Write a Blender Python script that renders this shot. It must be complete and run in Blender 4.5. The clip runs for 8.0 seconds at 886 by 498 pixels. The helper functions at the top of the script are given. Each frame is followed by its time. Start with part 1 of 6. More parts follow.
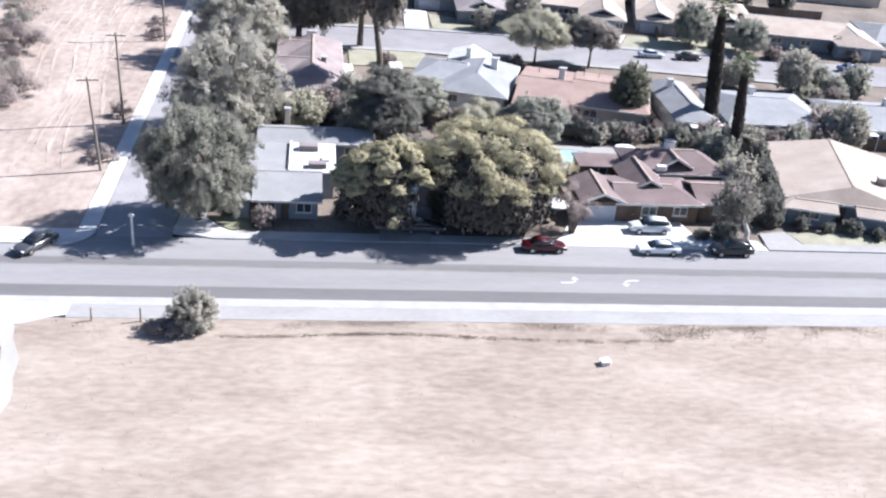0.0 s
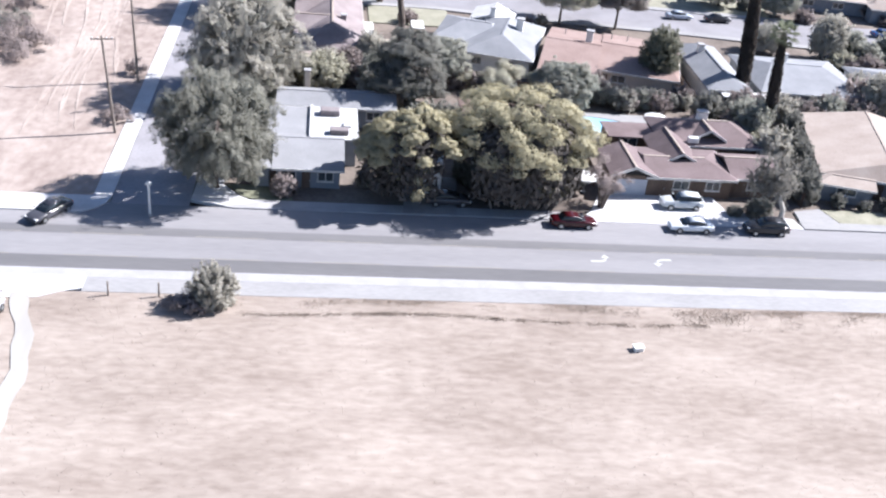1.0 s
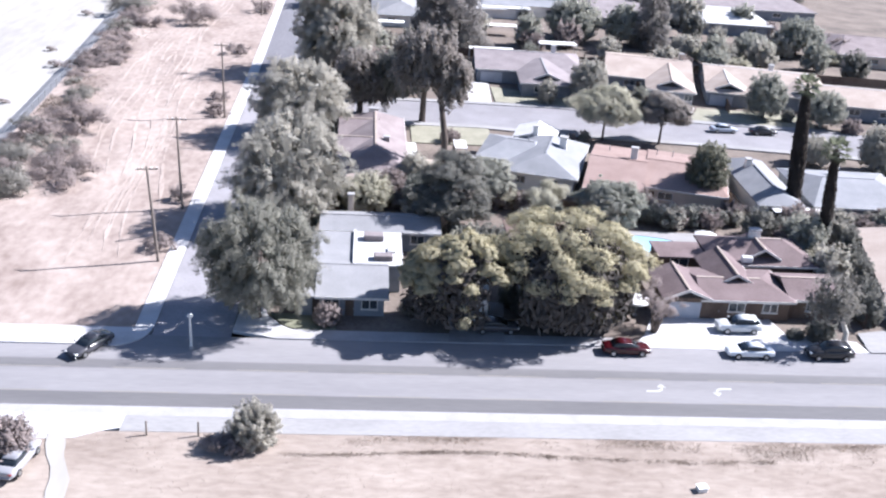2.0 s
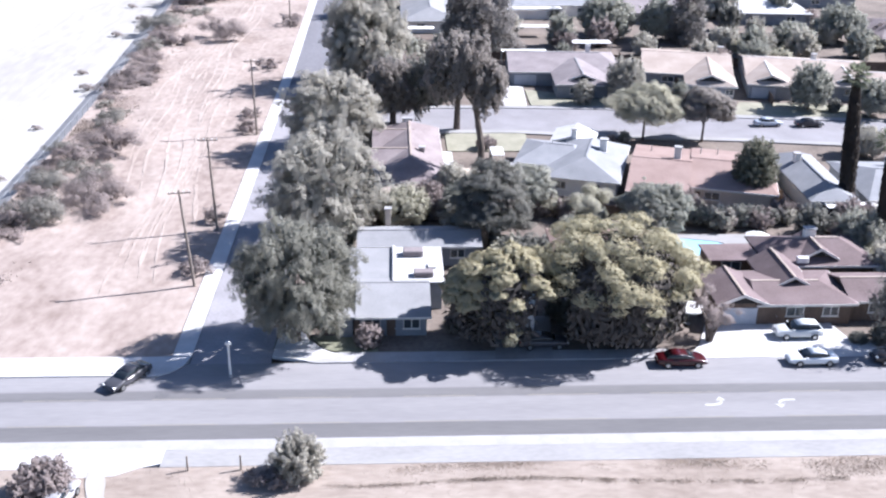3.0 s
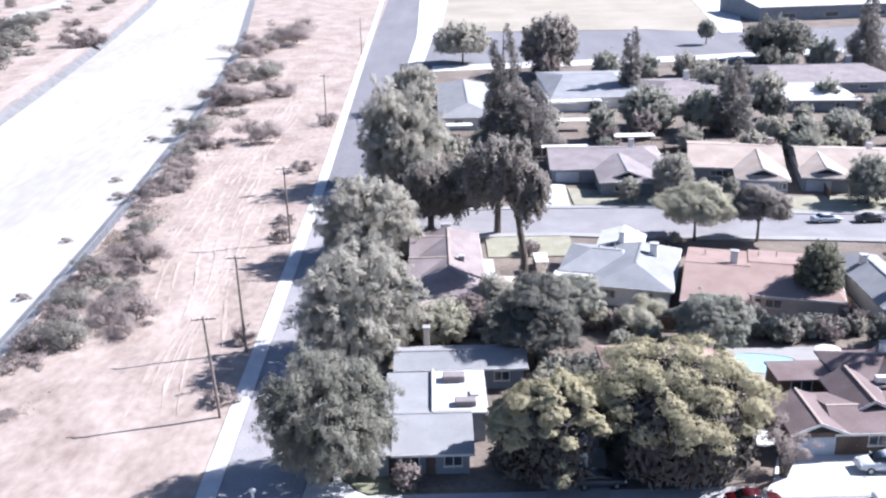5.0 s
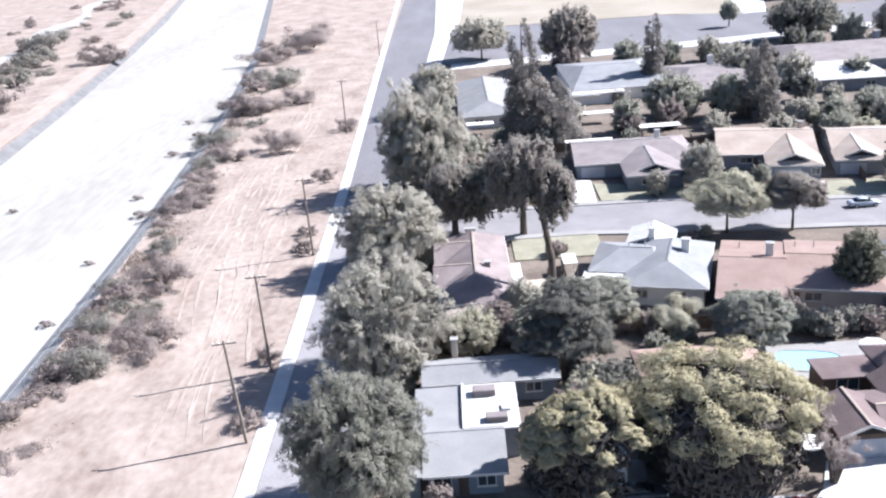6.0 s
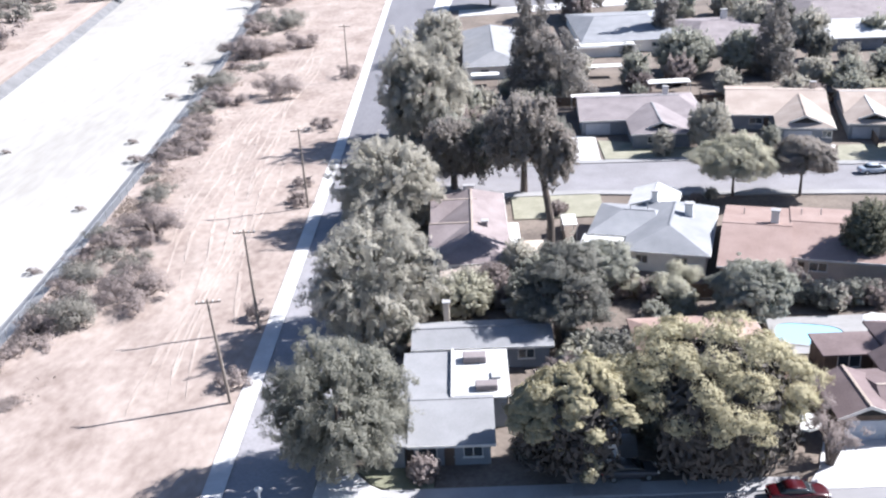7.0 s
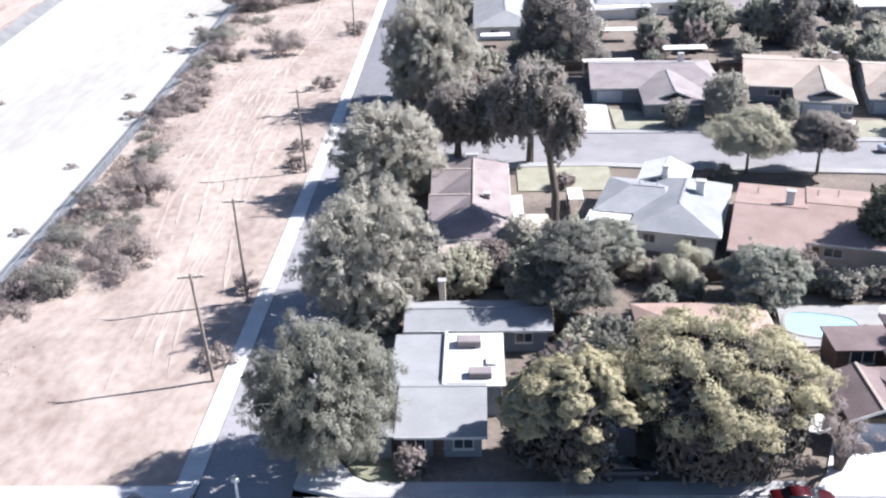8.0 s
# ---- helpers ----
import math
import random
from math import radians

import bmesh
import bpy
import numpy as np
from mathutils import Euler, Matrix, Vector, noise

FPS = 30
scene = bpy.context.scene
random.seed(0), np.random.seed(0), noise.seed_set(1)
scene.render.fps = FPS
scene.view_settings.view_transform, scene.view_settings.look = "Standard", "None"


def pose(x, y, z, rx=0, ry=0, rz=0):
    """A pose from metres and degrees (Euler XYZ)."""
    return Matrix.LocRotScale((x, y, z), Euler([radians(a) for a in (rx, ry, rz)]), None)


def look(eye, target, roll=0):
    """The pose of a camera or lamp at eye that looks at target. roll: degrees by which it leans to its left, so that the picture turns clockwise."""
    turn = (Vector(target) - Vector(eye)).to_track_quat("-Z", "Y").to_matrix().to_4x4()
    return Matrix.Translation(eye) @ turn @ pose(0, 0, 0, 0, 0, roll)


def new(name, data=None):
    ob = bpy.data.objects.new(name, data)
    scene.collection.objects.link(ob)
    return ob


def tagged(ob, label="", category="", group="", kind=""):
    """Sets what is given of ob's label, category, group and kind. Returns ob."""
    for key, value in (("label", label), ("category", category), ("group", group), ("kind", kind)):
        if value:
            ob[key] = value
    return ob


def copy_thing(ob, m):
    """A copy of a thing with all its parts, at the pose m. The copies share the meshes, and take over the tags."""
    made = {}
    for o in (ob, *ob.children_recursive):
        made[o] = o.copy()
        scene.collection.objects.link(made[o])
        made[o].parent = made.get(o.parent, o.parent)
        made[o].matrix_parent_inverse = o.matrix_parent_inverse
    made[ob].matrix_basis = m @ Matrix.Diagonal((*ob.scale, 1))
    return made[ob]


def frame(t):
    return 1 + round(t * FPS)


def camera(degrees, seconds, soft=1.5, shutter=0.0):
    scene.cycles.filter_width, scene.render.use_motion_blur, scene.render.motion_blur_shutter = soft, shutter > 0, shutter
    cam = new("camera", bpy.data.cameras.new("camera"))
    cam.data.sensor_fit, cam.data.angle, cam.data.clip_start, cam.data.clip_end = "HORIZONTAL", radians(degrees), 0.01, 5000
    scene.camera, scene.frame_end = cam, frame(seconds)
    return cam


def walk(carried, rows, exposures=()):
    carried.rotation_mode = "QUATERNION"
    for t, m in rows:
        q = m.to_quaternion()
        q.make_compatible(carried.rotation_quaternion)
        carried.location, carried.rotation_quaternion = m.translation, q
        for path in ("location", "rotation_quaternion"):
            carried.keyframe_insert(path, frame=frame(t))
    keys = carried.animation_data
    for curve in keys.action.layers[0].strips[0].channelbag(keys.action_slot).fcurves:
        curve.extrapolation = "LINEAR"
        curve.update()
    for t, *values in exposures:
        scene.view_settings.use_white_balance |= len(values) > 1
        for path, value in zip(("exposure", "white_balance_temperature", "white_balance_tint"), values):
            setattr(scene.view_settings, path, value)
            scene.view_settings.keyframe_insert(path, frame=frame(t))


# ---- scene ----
cam = camera(48.3, 8.0, soft=2.3)
PATH = [
    (0, (-28.456, -91.727, 51.332), (-28.185, -89.97, 50.417), 5.3),
    (0.5, (-29.419, -89.553, 51.544), (-29.162, -87.833, 50.558), 5.2),
    (1, (-30.259, -87.109, 51.885), (-29.996, -85.401, 50.879), 6.4),
    (1.5, (-30.711, -84.919, 52.212), (-30.475, -83.164, 51.281), 6.2),
    (1.8, (-30.637, -83.842, 52.521), (-30.439, -82.047, 51.661), 5.1),
    (2, (-30.569, -83.218, 52.631), (-30.396, -81.405, 51.805), 4.2),
    (2.2, (-30.566, -82.448, 52.691), (-30.407, -80.614, 51.909), 4.2),
    (3.3, (-30.74, -78.204, 52.226), (-30.656, -76.395, 51.377), 0.2),
    (3.5, (-30.723, -77.435, 52.275), (-30.643, -75.631, 51.416), 0.6),
    (4, (-30.644, -74.503, 53.128), (-30.567, -72.697, 52.27), 1.5),
    (4.3, (-30.448, -72.942, 53.233), (-30.375, -71.117, 52.418), 1.8),
    (4.5, (-30.334, -72.049, 53.241), (-30.276, -70.177, 52.54), 1.3),
    (4.7, (-30.293, -71.313, 53.243), (-30.257, -69.425, 52.584), -0.1),
    (5.8, (-29.74, -67.426, 53.539), (-29.774, -65.56, 52.821), -3.1),
    (6, (-29.387, -66.483, 53.615), (-29.434, -64.602, 52.939), -4.6),
    (6.3, (-28.822, -65.13, 53.736), (-28.875, -63.234, 53.101), -3.7),
    (6.5, (-28.602, -64.422, 53.77), (-28.65, -62.531, 53.121), -2.9),
    (7, (-28.101, -62.596, 53.897), (-28.165, -60.755, 53.119), -3.2),
    (7.5, (-27.748, -60.158, 53.867), (-27.826, -58.358, 52.999), -2.9),
    (8, (-26.908, -56.983, 54.01), (-26.993, -55.18, 53.149), -1.9),
]
walk(cam, [(t, look(eye, target, roll)) for t, eye, target, roll in PATH], [(0, 1.6, 5520, 12), (1.2, 1.6, 5520, 14), (2.2, 1.62, 5420, 15.5), (4.6, 1.62, 5360, 15.5), (6, 1.6, 5520, 12.5), (8, 1.62, 5560, 12)])


# ---- light ----
SUN_AZ = math.atan2(0.265, 0.964)
SUN_EL = radians(39.5)
world = bpy.data.worlds.new("world")
scene.world = world
world.use_nodes = True
wn = world.node_tree
sky = wn.nodes.new("ShaderNodeTexSky")
sky.sky_type = "NISHITA"
sky.sun_disc = False
sky.sun_elevation = SUN_EL
sky.sun_rotation = math.pi / 2 - SUN_AZ
wn.links.new(sky.outputs[0], wn.nodes["Background"].inputs[0])
wn.nodes["Background"].inputs[1].default_value = 0.045
sun = new("sun", bpy.data.lights.new("sun", "SUN"))
sun.data.energy = 5.0
sun.data.angle = radians(0.5)
sun.data.color = (1.0, 0.90, 0.77)
sun.matrix_world = look((60, 12, 60), (60 - math.cos(SUN_AZ) * math.cos(SUN_EL), 12 - math.sin(SUN_AZ) * math.cos(SUN_EL), 60 - math.sin(SUN_EL)))


# ---- materials ----
def mat(name, a, b, scale=1.0, rough=0.85, bump=0.2, fine=12.0, stretch=(1, 1, 1), metal=0.0, object_space=False, vary=0.0, spec=0.3):
    """Two colours mixed by a broad stain and a fine grain, with relief."""
    m = bpy.data.materials.new(name)
    m.use_nodes = True
    t = m.node_tree
    p = t.nodes["Principled BSDF"]
    p.inputs["Roughness"].default_value = rough
    p.inputs["Metallic"].default_value = metal
    p.inputs["Specular IOR Level"].default_value = spec
    if object_space:
        src = t.nodes.new("ShaderNodeTexCoord").outputs["Object"]
    else:
        src = t.nodes.new("ShaderNodeNewGeometry").outputs["Position"]
    mp = t.nodes.new("ShaderNodeMapping")
    mp.inputs["Scale"].default_value = stretch
    t.links.new(src, mp.inputs["Vector"])
    n1 = t.nodes.new("ShaderNodeTexNoise")
    n1.inputs["Scale"].default_value = scale
    n1.inputs["Detail"].default_value = 5
    n1.inputs["Roughness"].default_value = 0.6
    n2 = t.nodes.new("ShaderNodeTexNoise")
    n2.inputs["Scale"].default_value = scale * fine
    n2.inputs["Detail"].default_value = 4
    for n in (n1, n2):
        t.links.new(mp.outputs[0], n.inputs["Vector"])
    ramp = t.nodes.new("ShaderNodeMapRange")
    ramp.inputs["From Min"].default_value = 0.36
    ramp.inputs["From Max"].default_value = 0.64
    mixf = t.nodes.new("ShaderNodeMath")
    mixf.operation = "MULTIPLY_ADD"
    mixf.inputs[1].default_value = 0.62
    t.links.new(n1.outputs[0], mixf.inputs[0])
    half = t.nodes.new("ShaderNodeMath")
    half.operation = "MULTIPLY"
    half.inputs[1].default_value = 0.38
    t.links.new(n2.outputs[0], half.inputs[0])
    t.links.new(half.outputs[0], mixf.inputs[2])
    t.links.new(mixf.outputs[0], ramp.inputs["Value"])
    mix = t.nodes.new("ShaderNodeMix")
    mix.data_type = "RGBA"
    mix.inputs[6].default_value = (*a, 1)
    mix.inputs[7].default_value = (*b, 1)
    t.links.new(ramp.outputs[0], mix.inputs[0])
    out = mix.outputs[2]
    if vary:
        oi = t.nodes.new("ShaderNodeObjectInfo")
        hs = t.nodes.new("ShaderNodeHueSaturation")
        mr = t.nodes.new("ShaderNodeMapRange")
        mr.inputs["To Min"].default_value = 1 - vary
        mr.inputs["To Max"].default_value = 1 + vary
        t.links.new(oi.outputs["Random"], mr.inputs["Value"])
        t.links.new(mr.outputs[0], hs.inputs["Value"])
        t.links.new(out, hs.inputs["Color"])
        out = hs.outputs[0]
    t.links.new(out, p.inputs["Base Color"])
    if bump:
        bp = t.nodes.new("ShaderNodeBump")
        bp.inputs["Strength"].default_value = bump
        bp.inputs["Distance"].default_value = 0.05
        t.links.new(n2.outputs[0], bp.inputs["Height"])
        t.links.new(bp.outputs[0], p.inputs["Normal"])
    return m


def leaf_mat(name, a, b, gloss=0.8, through_light=0.48):
    m = bpy.data.materials.new(name)
    m.use_nodes = True
    t = m.node_tree
    p = t.nodes["Principled BSDF"]
    p.inputs["Roughness"].default_value = gloss
    p.inputs["Specular IOR Level"].default_value = 0.15
    g = t.nodes.new("ShaderNodeNewGeometry")
    n = t.nodes.new("ShaderNodeTexNoise")
    n.inputs["Scale"].default_value = 0.35
    t.links.new(g.outputs["Position"], n.inputs["Vector"])
    ad = t.nodes.new("ShaderNodeMath")
    ad.operation = "MULTIPLY_ADD"
    ad.inputs[1].default_value = 0.2
    t.links.new(g.outputs["Random Per Island"], ad.inputs[0])
    sc = t.nodes.new("ShaderNodeMath")
    sc.operation = "MULTIPLY"
    sc.inputs[1].default_value = 0.85
    t.links.new(n.outputs[0], sc.inputs[0])
    t.links.new(sc.outputs[0], ad.inputs[2])
    mix = t.nodes.new("ShaderNodeMix")
    mix.data_type = "RGBA"
    mix.inputs[6].default_value = (*a, 1)
    mix.inputs[7].default_value = (*b, 1)
    t.links.new(ad.outputs[0], mix.inputs[0])
    t.links.new(mix.outputs[2], p.inputs["Base Color"])
    tr = t.nodes.new("ShaderNodeBsdfTranslucent")
    t.links.new(mix.outputs[2], tr.inputs["Color"])
    ms = t.nodes.new("ShaderNodeMixShader")
    ms.inputs[0].default_value = through_light
    t.links.new(p.outputs[0], ms.inputs[1])
    t.links.new(tr.outputs[0], ms.inputs[2])
    t.links.new(ms.outputs[0], t.nodes["Material Output"].inputs["Surface"])
    return m


def glass_mat(name, tint=(0.05, 0.06, 0.07)):
    m = bpy.data.materials.new(name)
    m.use_nodes = True
    p = m.node_tree.nodes["Principled BSDF"]
    p.inputs["Base Color"].default_value = (*tint, 1)
    p.inputs["Roughness"].default_value = 0.08
    p.inputs["Specular IOR Level"].default_value = 0.7
    return m


def road_mat():
    """Asphalt worn in long bands: dark wheel lanes, paler middle and shoulder."""
    m = mat("asphalt_main", (0.166, 0.162, 0.17), (0.212, 0.207, 0.214), 0.35, 0.9, 0.1, 14, (0.12, 1, 1))
    t = m.node_tree
    p = t.nodes["Principled BSDF"]
    old = p.inputs["Base Color"].links[0].from_socket
    g = t.nodes.new("ShaderNodeNewGeometry")
    sx = t.nodes.new("ShaderNodeSeparateXYZ")
    t.links.new(g.outputs["Position"], sx.inputs[0])
    mr = t.nodes.new("ShaderNodeMapRange")
    mr.inputs["From Min"].default_value = -5.0
    mr.inputs["From Max"].default_value = 9.0
    t.links.new(sx.outputs["Y"], mr.inputs["Value"])
    cr = t.nodes.new("ShaderNodeValToRGB")
    e = cr.color_ramp.elements
    stops = ((0.0, 0.68), (0.165, 0.64), (0.18, 1.10), (0.465, 1.06), (0.48, 0.68), (0.58, 0.74), (0.60, 1.12), (1.0, 1.22))
    e[0].position, e[1].position = stops[0][0], stops[-1][0]
    e[0].color, e[1].color = (*(stops[0][1],) * 3, 1), (*(stops[-1][1],) * 3, 1)
    for pos, v in stops[1:-1]:
        e.new(pos).color = (v, v, v, 1)
    t.links.new(mr.outputs[0], cr.inputs[0])
    mx = t.nodes.new("ShaderNodeMix")
    mx.data_type, mx.blend_type = "RGBA", "MULTIPLY"
    mx.inputs[0].default_value = 1.0
    t.links.new(old, mx.inputs[6])
    t.links.new(cr.outputs[0], mx.inputs[7])
    t.links.new(mx.outputs[2], p.inputs["Base Color"])
    return m


M = {
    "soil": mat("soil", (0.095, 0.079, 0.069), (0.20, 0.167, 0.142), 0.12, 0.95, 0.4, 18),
    "dry_field": mat("dry_field", (0.20, 0.163, 0.138), (0.34, 0.294, 0.257), 0.11, 0.95, 0.5, 14, (0.42, 1, 1)),
    "pink_dirt": mat("pink_dirt", (0.20, 0.157, 0.137), (0.362, 0.308, 0.276), 0.13, 0.95, 0.35, 7, (1, 0.6, 1)),
    "wheel_track": mat("wheel_track", (0.275, 0.226, 0.20), (0.395, 0.342, 0.307), 0.3, 0.95, 0.3, 10, (1, 0.2, 1)),
    "sand": mat("sand", (0.275, 0.262, 0.243), (0.385, 0.378, 0.366), 0.025, 0.9, 0.2, 24, (1, 0.2, 1)),
    "dark_concrete": mat("dark_concrete", (0.10, 0.10, 0.105), (0.165, 0.165, 0.172), 0.3, 0.9, 0.2),
    "bank": mat("bank", (0.24, 0.236, 0.24), (0.336, 0.332, 0.336), 0.2, 0.9, 0.2),
    "asphalt": mat("asphalt", (0.175, 0.169, 0.18), (0.24, 0.234, 0.25), 0.15, 0.9, 0.15, 20),
    "side_asphalt": mat("side_asphalt", (0.215, 0.207, 0.22), (0.30, 0.292, 0.312), 0.15, 0.9, 0.15, 20),
    "dark_asphalt": mat("dark_asphalt", (0.13, 0.128, 0.142), (0.18, 0.178, 0.195), 0.1, 0.9, 0.15, 20, (1, 0.2, 1)),
    "road": road_mat(),
    "concrete": mat("concrete", (0.272, 0.268, 0.276), (0.352, 0.348, 0.356), 0.5, 0.9, 0.15, 14),
    "pale_concrete": mat("pale_concrete", (0.225, 0.221, 0.224), (0.30, 0.296, 0.298), 0.25, 0.9, 0.15, 14, (0.4, 1, 1)),
    "white_concrete": mat("white_concrete", (0.42, 0.415, 0.42), (0.54, 0.535, 0.54), 0.4, 0.9, 0.15, 14),
    "road_paint": mat("road_paint", (0.34, 0.34, 0.33), (0.45, 0.45, 0.44), 2.0, 0.8, 0.1),
    "yellow_paint": mat("yellow_paint", (0.20, 0.19, 0.165), (0.24, 0.225, 0.19), 1.0, 0.8, 0.1),
    "lawn": mat("lawn", (0.13, 0.135, 0.09), (0.24, 0.24, 0.175), 0.6, 0.95, 0.6, 16),
    "dry_lawn": mat("dry_lawn", (0.195, 0.19, 0.142), (0.29, 0.28, 0.222), 0.4, 0.95, 0.6, 16),
    "park_grass": mat("park_grass", (0.235, 0.208, 0.168), (0.325, 0.293, 0.25), 0.04, 0.95, 0.4, 20),
    "bark": mat("bark", (0.06, 0.05, 0.045), (0.16, 0.13, 0.11), 1.5, 0.95, 0.8, 8, (1, 1, 0.3)),
    "pale_bark": mat("pale_bark", (0.30, 0.28, 0.26), (0.46, 0.44, 0.41), 0.9, 0.9, 0.5, 20),
    # very dark twig colour, stands in for shade inside the crowns
    "shade_twig": mat("shade_twig", (0.062, 0.056, 0.052), (0.12, 0.108, 0.098), 0.6, 0.95, 0.5, 14),
    "pale_bark": mat("pale_bark", (0.40, 0.37, 0.33), (0.60, 0.56, 0.50), 1.5, 0.9, 0.5, 8, (1, 1, 0.3)),
    "pole_wood": mat("pole_wood", (0.15, 0.127, 0.112), (0.27, 0.23, 0.20), 1.0, 0.9, 0.5, 10, (4, 4, 0.3)),
    "steel": mat("steel", (0.35, 0.36, 0.37), (0.45, 0.46, 0.47), 3.0, 0.4, 0.05, metal=0.9),
    "white_paint": mat("white_paint", (0.595, 0.595, 0.586), (0.697, 0.697, 0.689), 1.0, 0.6, 0.05),
    "stucco_white": mat("stucco_white", (0.62, 0.60, 0.57), (0.76, 0.74, 0.71), 0.5, 0.9, 0.3, 20),
    "stucco_grey": mat("stucco_grey", (0.175, 0.19, 0.215), (0.25, 0.268, 0.30), 0.5, 0.9, 0.3, 20),
    "stucco_tan": mat("stucco_tan", (0.42, 0.36, 0.30), (0.55, 0.48, 0.41), 0.5, 0.9, 0.3, 20),
    "wood_brown": mat("wood_brown", (0.085, 0.062, 0.05), (0.15, 0.112, 0.088), 0.8, 0.85, 0.3, 12, (1, 1, 0.2)),
    "garage": mat("garage", (0.35, 0.375, 0.43), (0.44, 0.465, 0.52), 0.6, 0.7, 0.1),
    "trim": mat("trim", (0.55, 0.53, 0.50), (0.68, 0.66, 0.63), 0.8, 0.7, 0.1),
    "glass": glass_mat("window_glass"),
    "car_glass": glass_mat("car_glass", (0.02, 0.025, 0.03)),
    "rubber": mat("rubber", (0.015, 0.015, 0.016), (0.03, 0.03, 0.03), 5.0, 0.8, 0.2),
    "lens_white": glass_mat("headlight_lens", (0.7, 0.7, 0.7)),
    "lens_red": glass_mat("tail_lens", (0.35, 0.02, 0.02)),
    "water": glass_mat("pool_water", (0.30, 0.55, 0.70)),
    "r_grey": mat("roof_grey", (0.20, 0.202, 0.212), (0.265, 0.267, 0.28), 0.25, 0.92, 0.35, 26),
    "r_white": mat("roof_white", (0.40, 0.40, 0.405), (0.50, 0.50, 0.50), 0.4, 0.85, 0.2, 12),
    "r_rust": mat("roof_rust_brown", (0.158, 0.13, 0.132), (0.25, 0.216, 0.218), 0.3, 0.92, 0.4, 22),
    "r_slate": mat("roof_slate", (0.192, 0.198, 0.215), (0.261, 0.267, 0.285), 0.3, 0.92, 0.35, 24),
    "r_red": mat("roof_red", (0.205, 0.145, 0.128), (0.28, 0.212, 0.192), 0.25, 0.92, 0.4, 22),
    "r_maroon": mat("roof_maroon", (0.115, 0.086, 0.086), (0.18, 0.14, 0.142), 0.3, 0.92, 0.4, 22),
    "r_tan": mat("roof_tan", (0.266, 0.217, 0.188), (0.367, 0.315, 0.279), 0.25, 0.92, 0.35, 22),
    "r_brown": mat("roof_brown", (0.228, 0.157, 0.133), (0.323, 0.242, 0.214), 0.3, 0.92, 0.4, 22),
    "r_dark": mat("roof_dark", (0.167, 0.146, 0.152), (0.251, 0.224, 0.23), 0.3, 0.92, 0.4, 22),
    "leaf_pepper": leaf_mat("leaf_pepper", (0.297, 0.297, 0.259), (0.473, 0.473, 0.413)),
    "leaf_olive": leaf_mat("leaf_olive", (0.335, 0.322, 0.281), (0.564, 0.540, 0.479)),
    "leaf_grey": leaf_mat("leaf_grey", (0.242, 0.248, 0.215), (0.451, 0.451, 0.396)),
    "leaf_yellow": leaf_mat("leaf_yellow", (0.30, 0.274, 0.18), (0.57, 0.53, 0.375), through_light=0.32),
    "leaf_dark": leaf_mat("leaf_dark", (0.145, 0.143, 0.132), (0.30, 0.298, 0.265)),
    "leaf_conifer": leaf_mat("leaf_conifer", (0.14, 0.133, 0.128), (0.35, 0.328, 0.31)),
    "leaf_eucalypt": leaf_mat("leaf_eucalypt", (0.20, 0.182, 0.17), (0.43, 0.395, 0.36)),
    "leaf_scrub": leaf_mat("leaf_scrub", (0.235, 0.2, 0.192), (0.385, 0.336, 0.322)),
    "leaf_dusty": leaf_mat("leaf_dusty", (0.20, 0.19, 0.172), (0.335, 0.323, 0.292)),
    "leaf_corner": leaf_mat("leaf_corner", (0.23, 0.227, 0.195), (0.37, 0.366, 0.315)),
    "leaf_pale": leaf_mat("leaf_pale", (0.37, 0.355, 0.28), (0.56, 0.545, 0.45)),
    "leaf_clipped": leaf_mat("leaf_clipped", (0.16, 0.16, 0.125), (0.29, 0.29, 0.225)),
    "leaf_skirt": leaf_mat("leaf_skirt", (0.045, 0.04, 0.038), (0.11, 0.095, 0.085)),
    "leaf_palm": leaf_mat("leaf_palm", (0.10, 0.115, 0.075), (0.21, 0.225, 0.155)),
    "dry_grass": leaf_mat("dry_grass", (0.30, 0.25, 0.205), (0.42, 0.36, 0.31), 0.9, 0.4),
    "dry_weed": leaf_mat("dry_weed", (0.19, 0.155, 0.13), (0.30, 0.255, 0.215), 0.9, 0.3),
    "plastic_white": mat("plastic_white", (0.74, 0.74, 0.74), (0.82, 0.82, 0.82), 2.0, 0.4, 0.02),
}


def paint(name, c, rough=0.25):
    return mat(name, tuple(0.93 * v for v in c), c, 0.8, rough, 0.0, object_space=True, spec=0.6)


# ---- mesh helpers ----
def mesh_from(name, bm, material):
    me = bpy.data.meshes.new(name)
    bm.to_mesh(me)
    bm.free()
    me.materials.append(material)
    return me


def part(name, bm, material, parent, label=""):
    ob = new(name, mesh_from(name, bm, material))
    ob.parent = parent
    if label:
        ob["label"] = label
    return ob


def thing(name, m, label, category, group="", kind=""):
    ob = new(name)
    ob.matrix_world = m
    return tagged(ob, label, category, group, kind)


def add_box(bm, x0, x1, y0, y1, z0, z1, bevel=0.0, m=None):
    v = [bm.verts.new((x, y, z)) for z in (z0, z1) for x, y in ((x0, y0), (x1, y0), (x1, y1), (x0, y1))]
    fs = [bm.faces.new([v[i] for i in q]) for q in ((3, 2, 1, 0), (4, 5, 6, 7), (0, 1, 5, 4), (1, 2, 6, 5), (2, 3, 7, 6), (3, 0, 4, 7))]
    if bevel:
        es = list({e for f in fs for e in f.edges})
        made = bmesh.ops.bevel(bm, geom=es, offset=bevel, segments=1, affect="EDGES")
        v = list({w for f in made["faces"] for w in f.verts} | {w for w in v if w.is_valid})
    if m is not None:
        bmesh.ops.transform(bm, matrix=m, verts=v)
    return bm


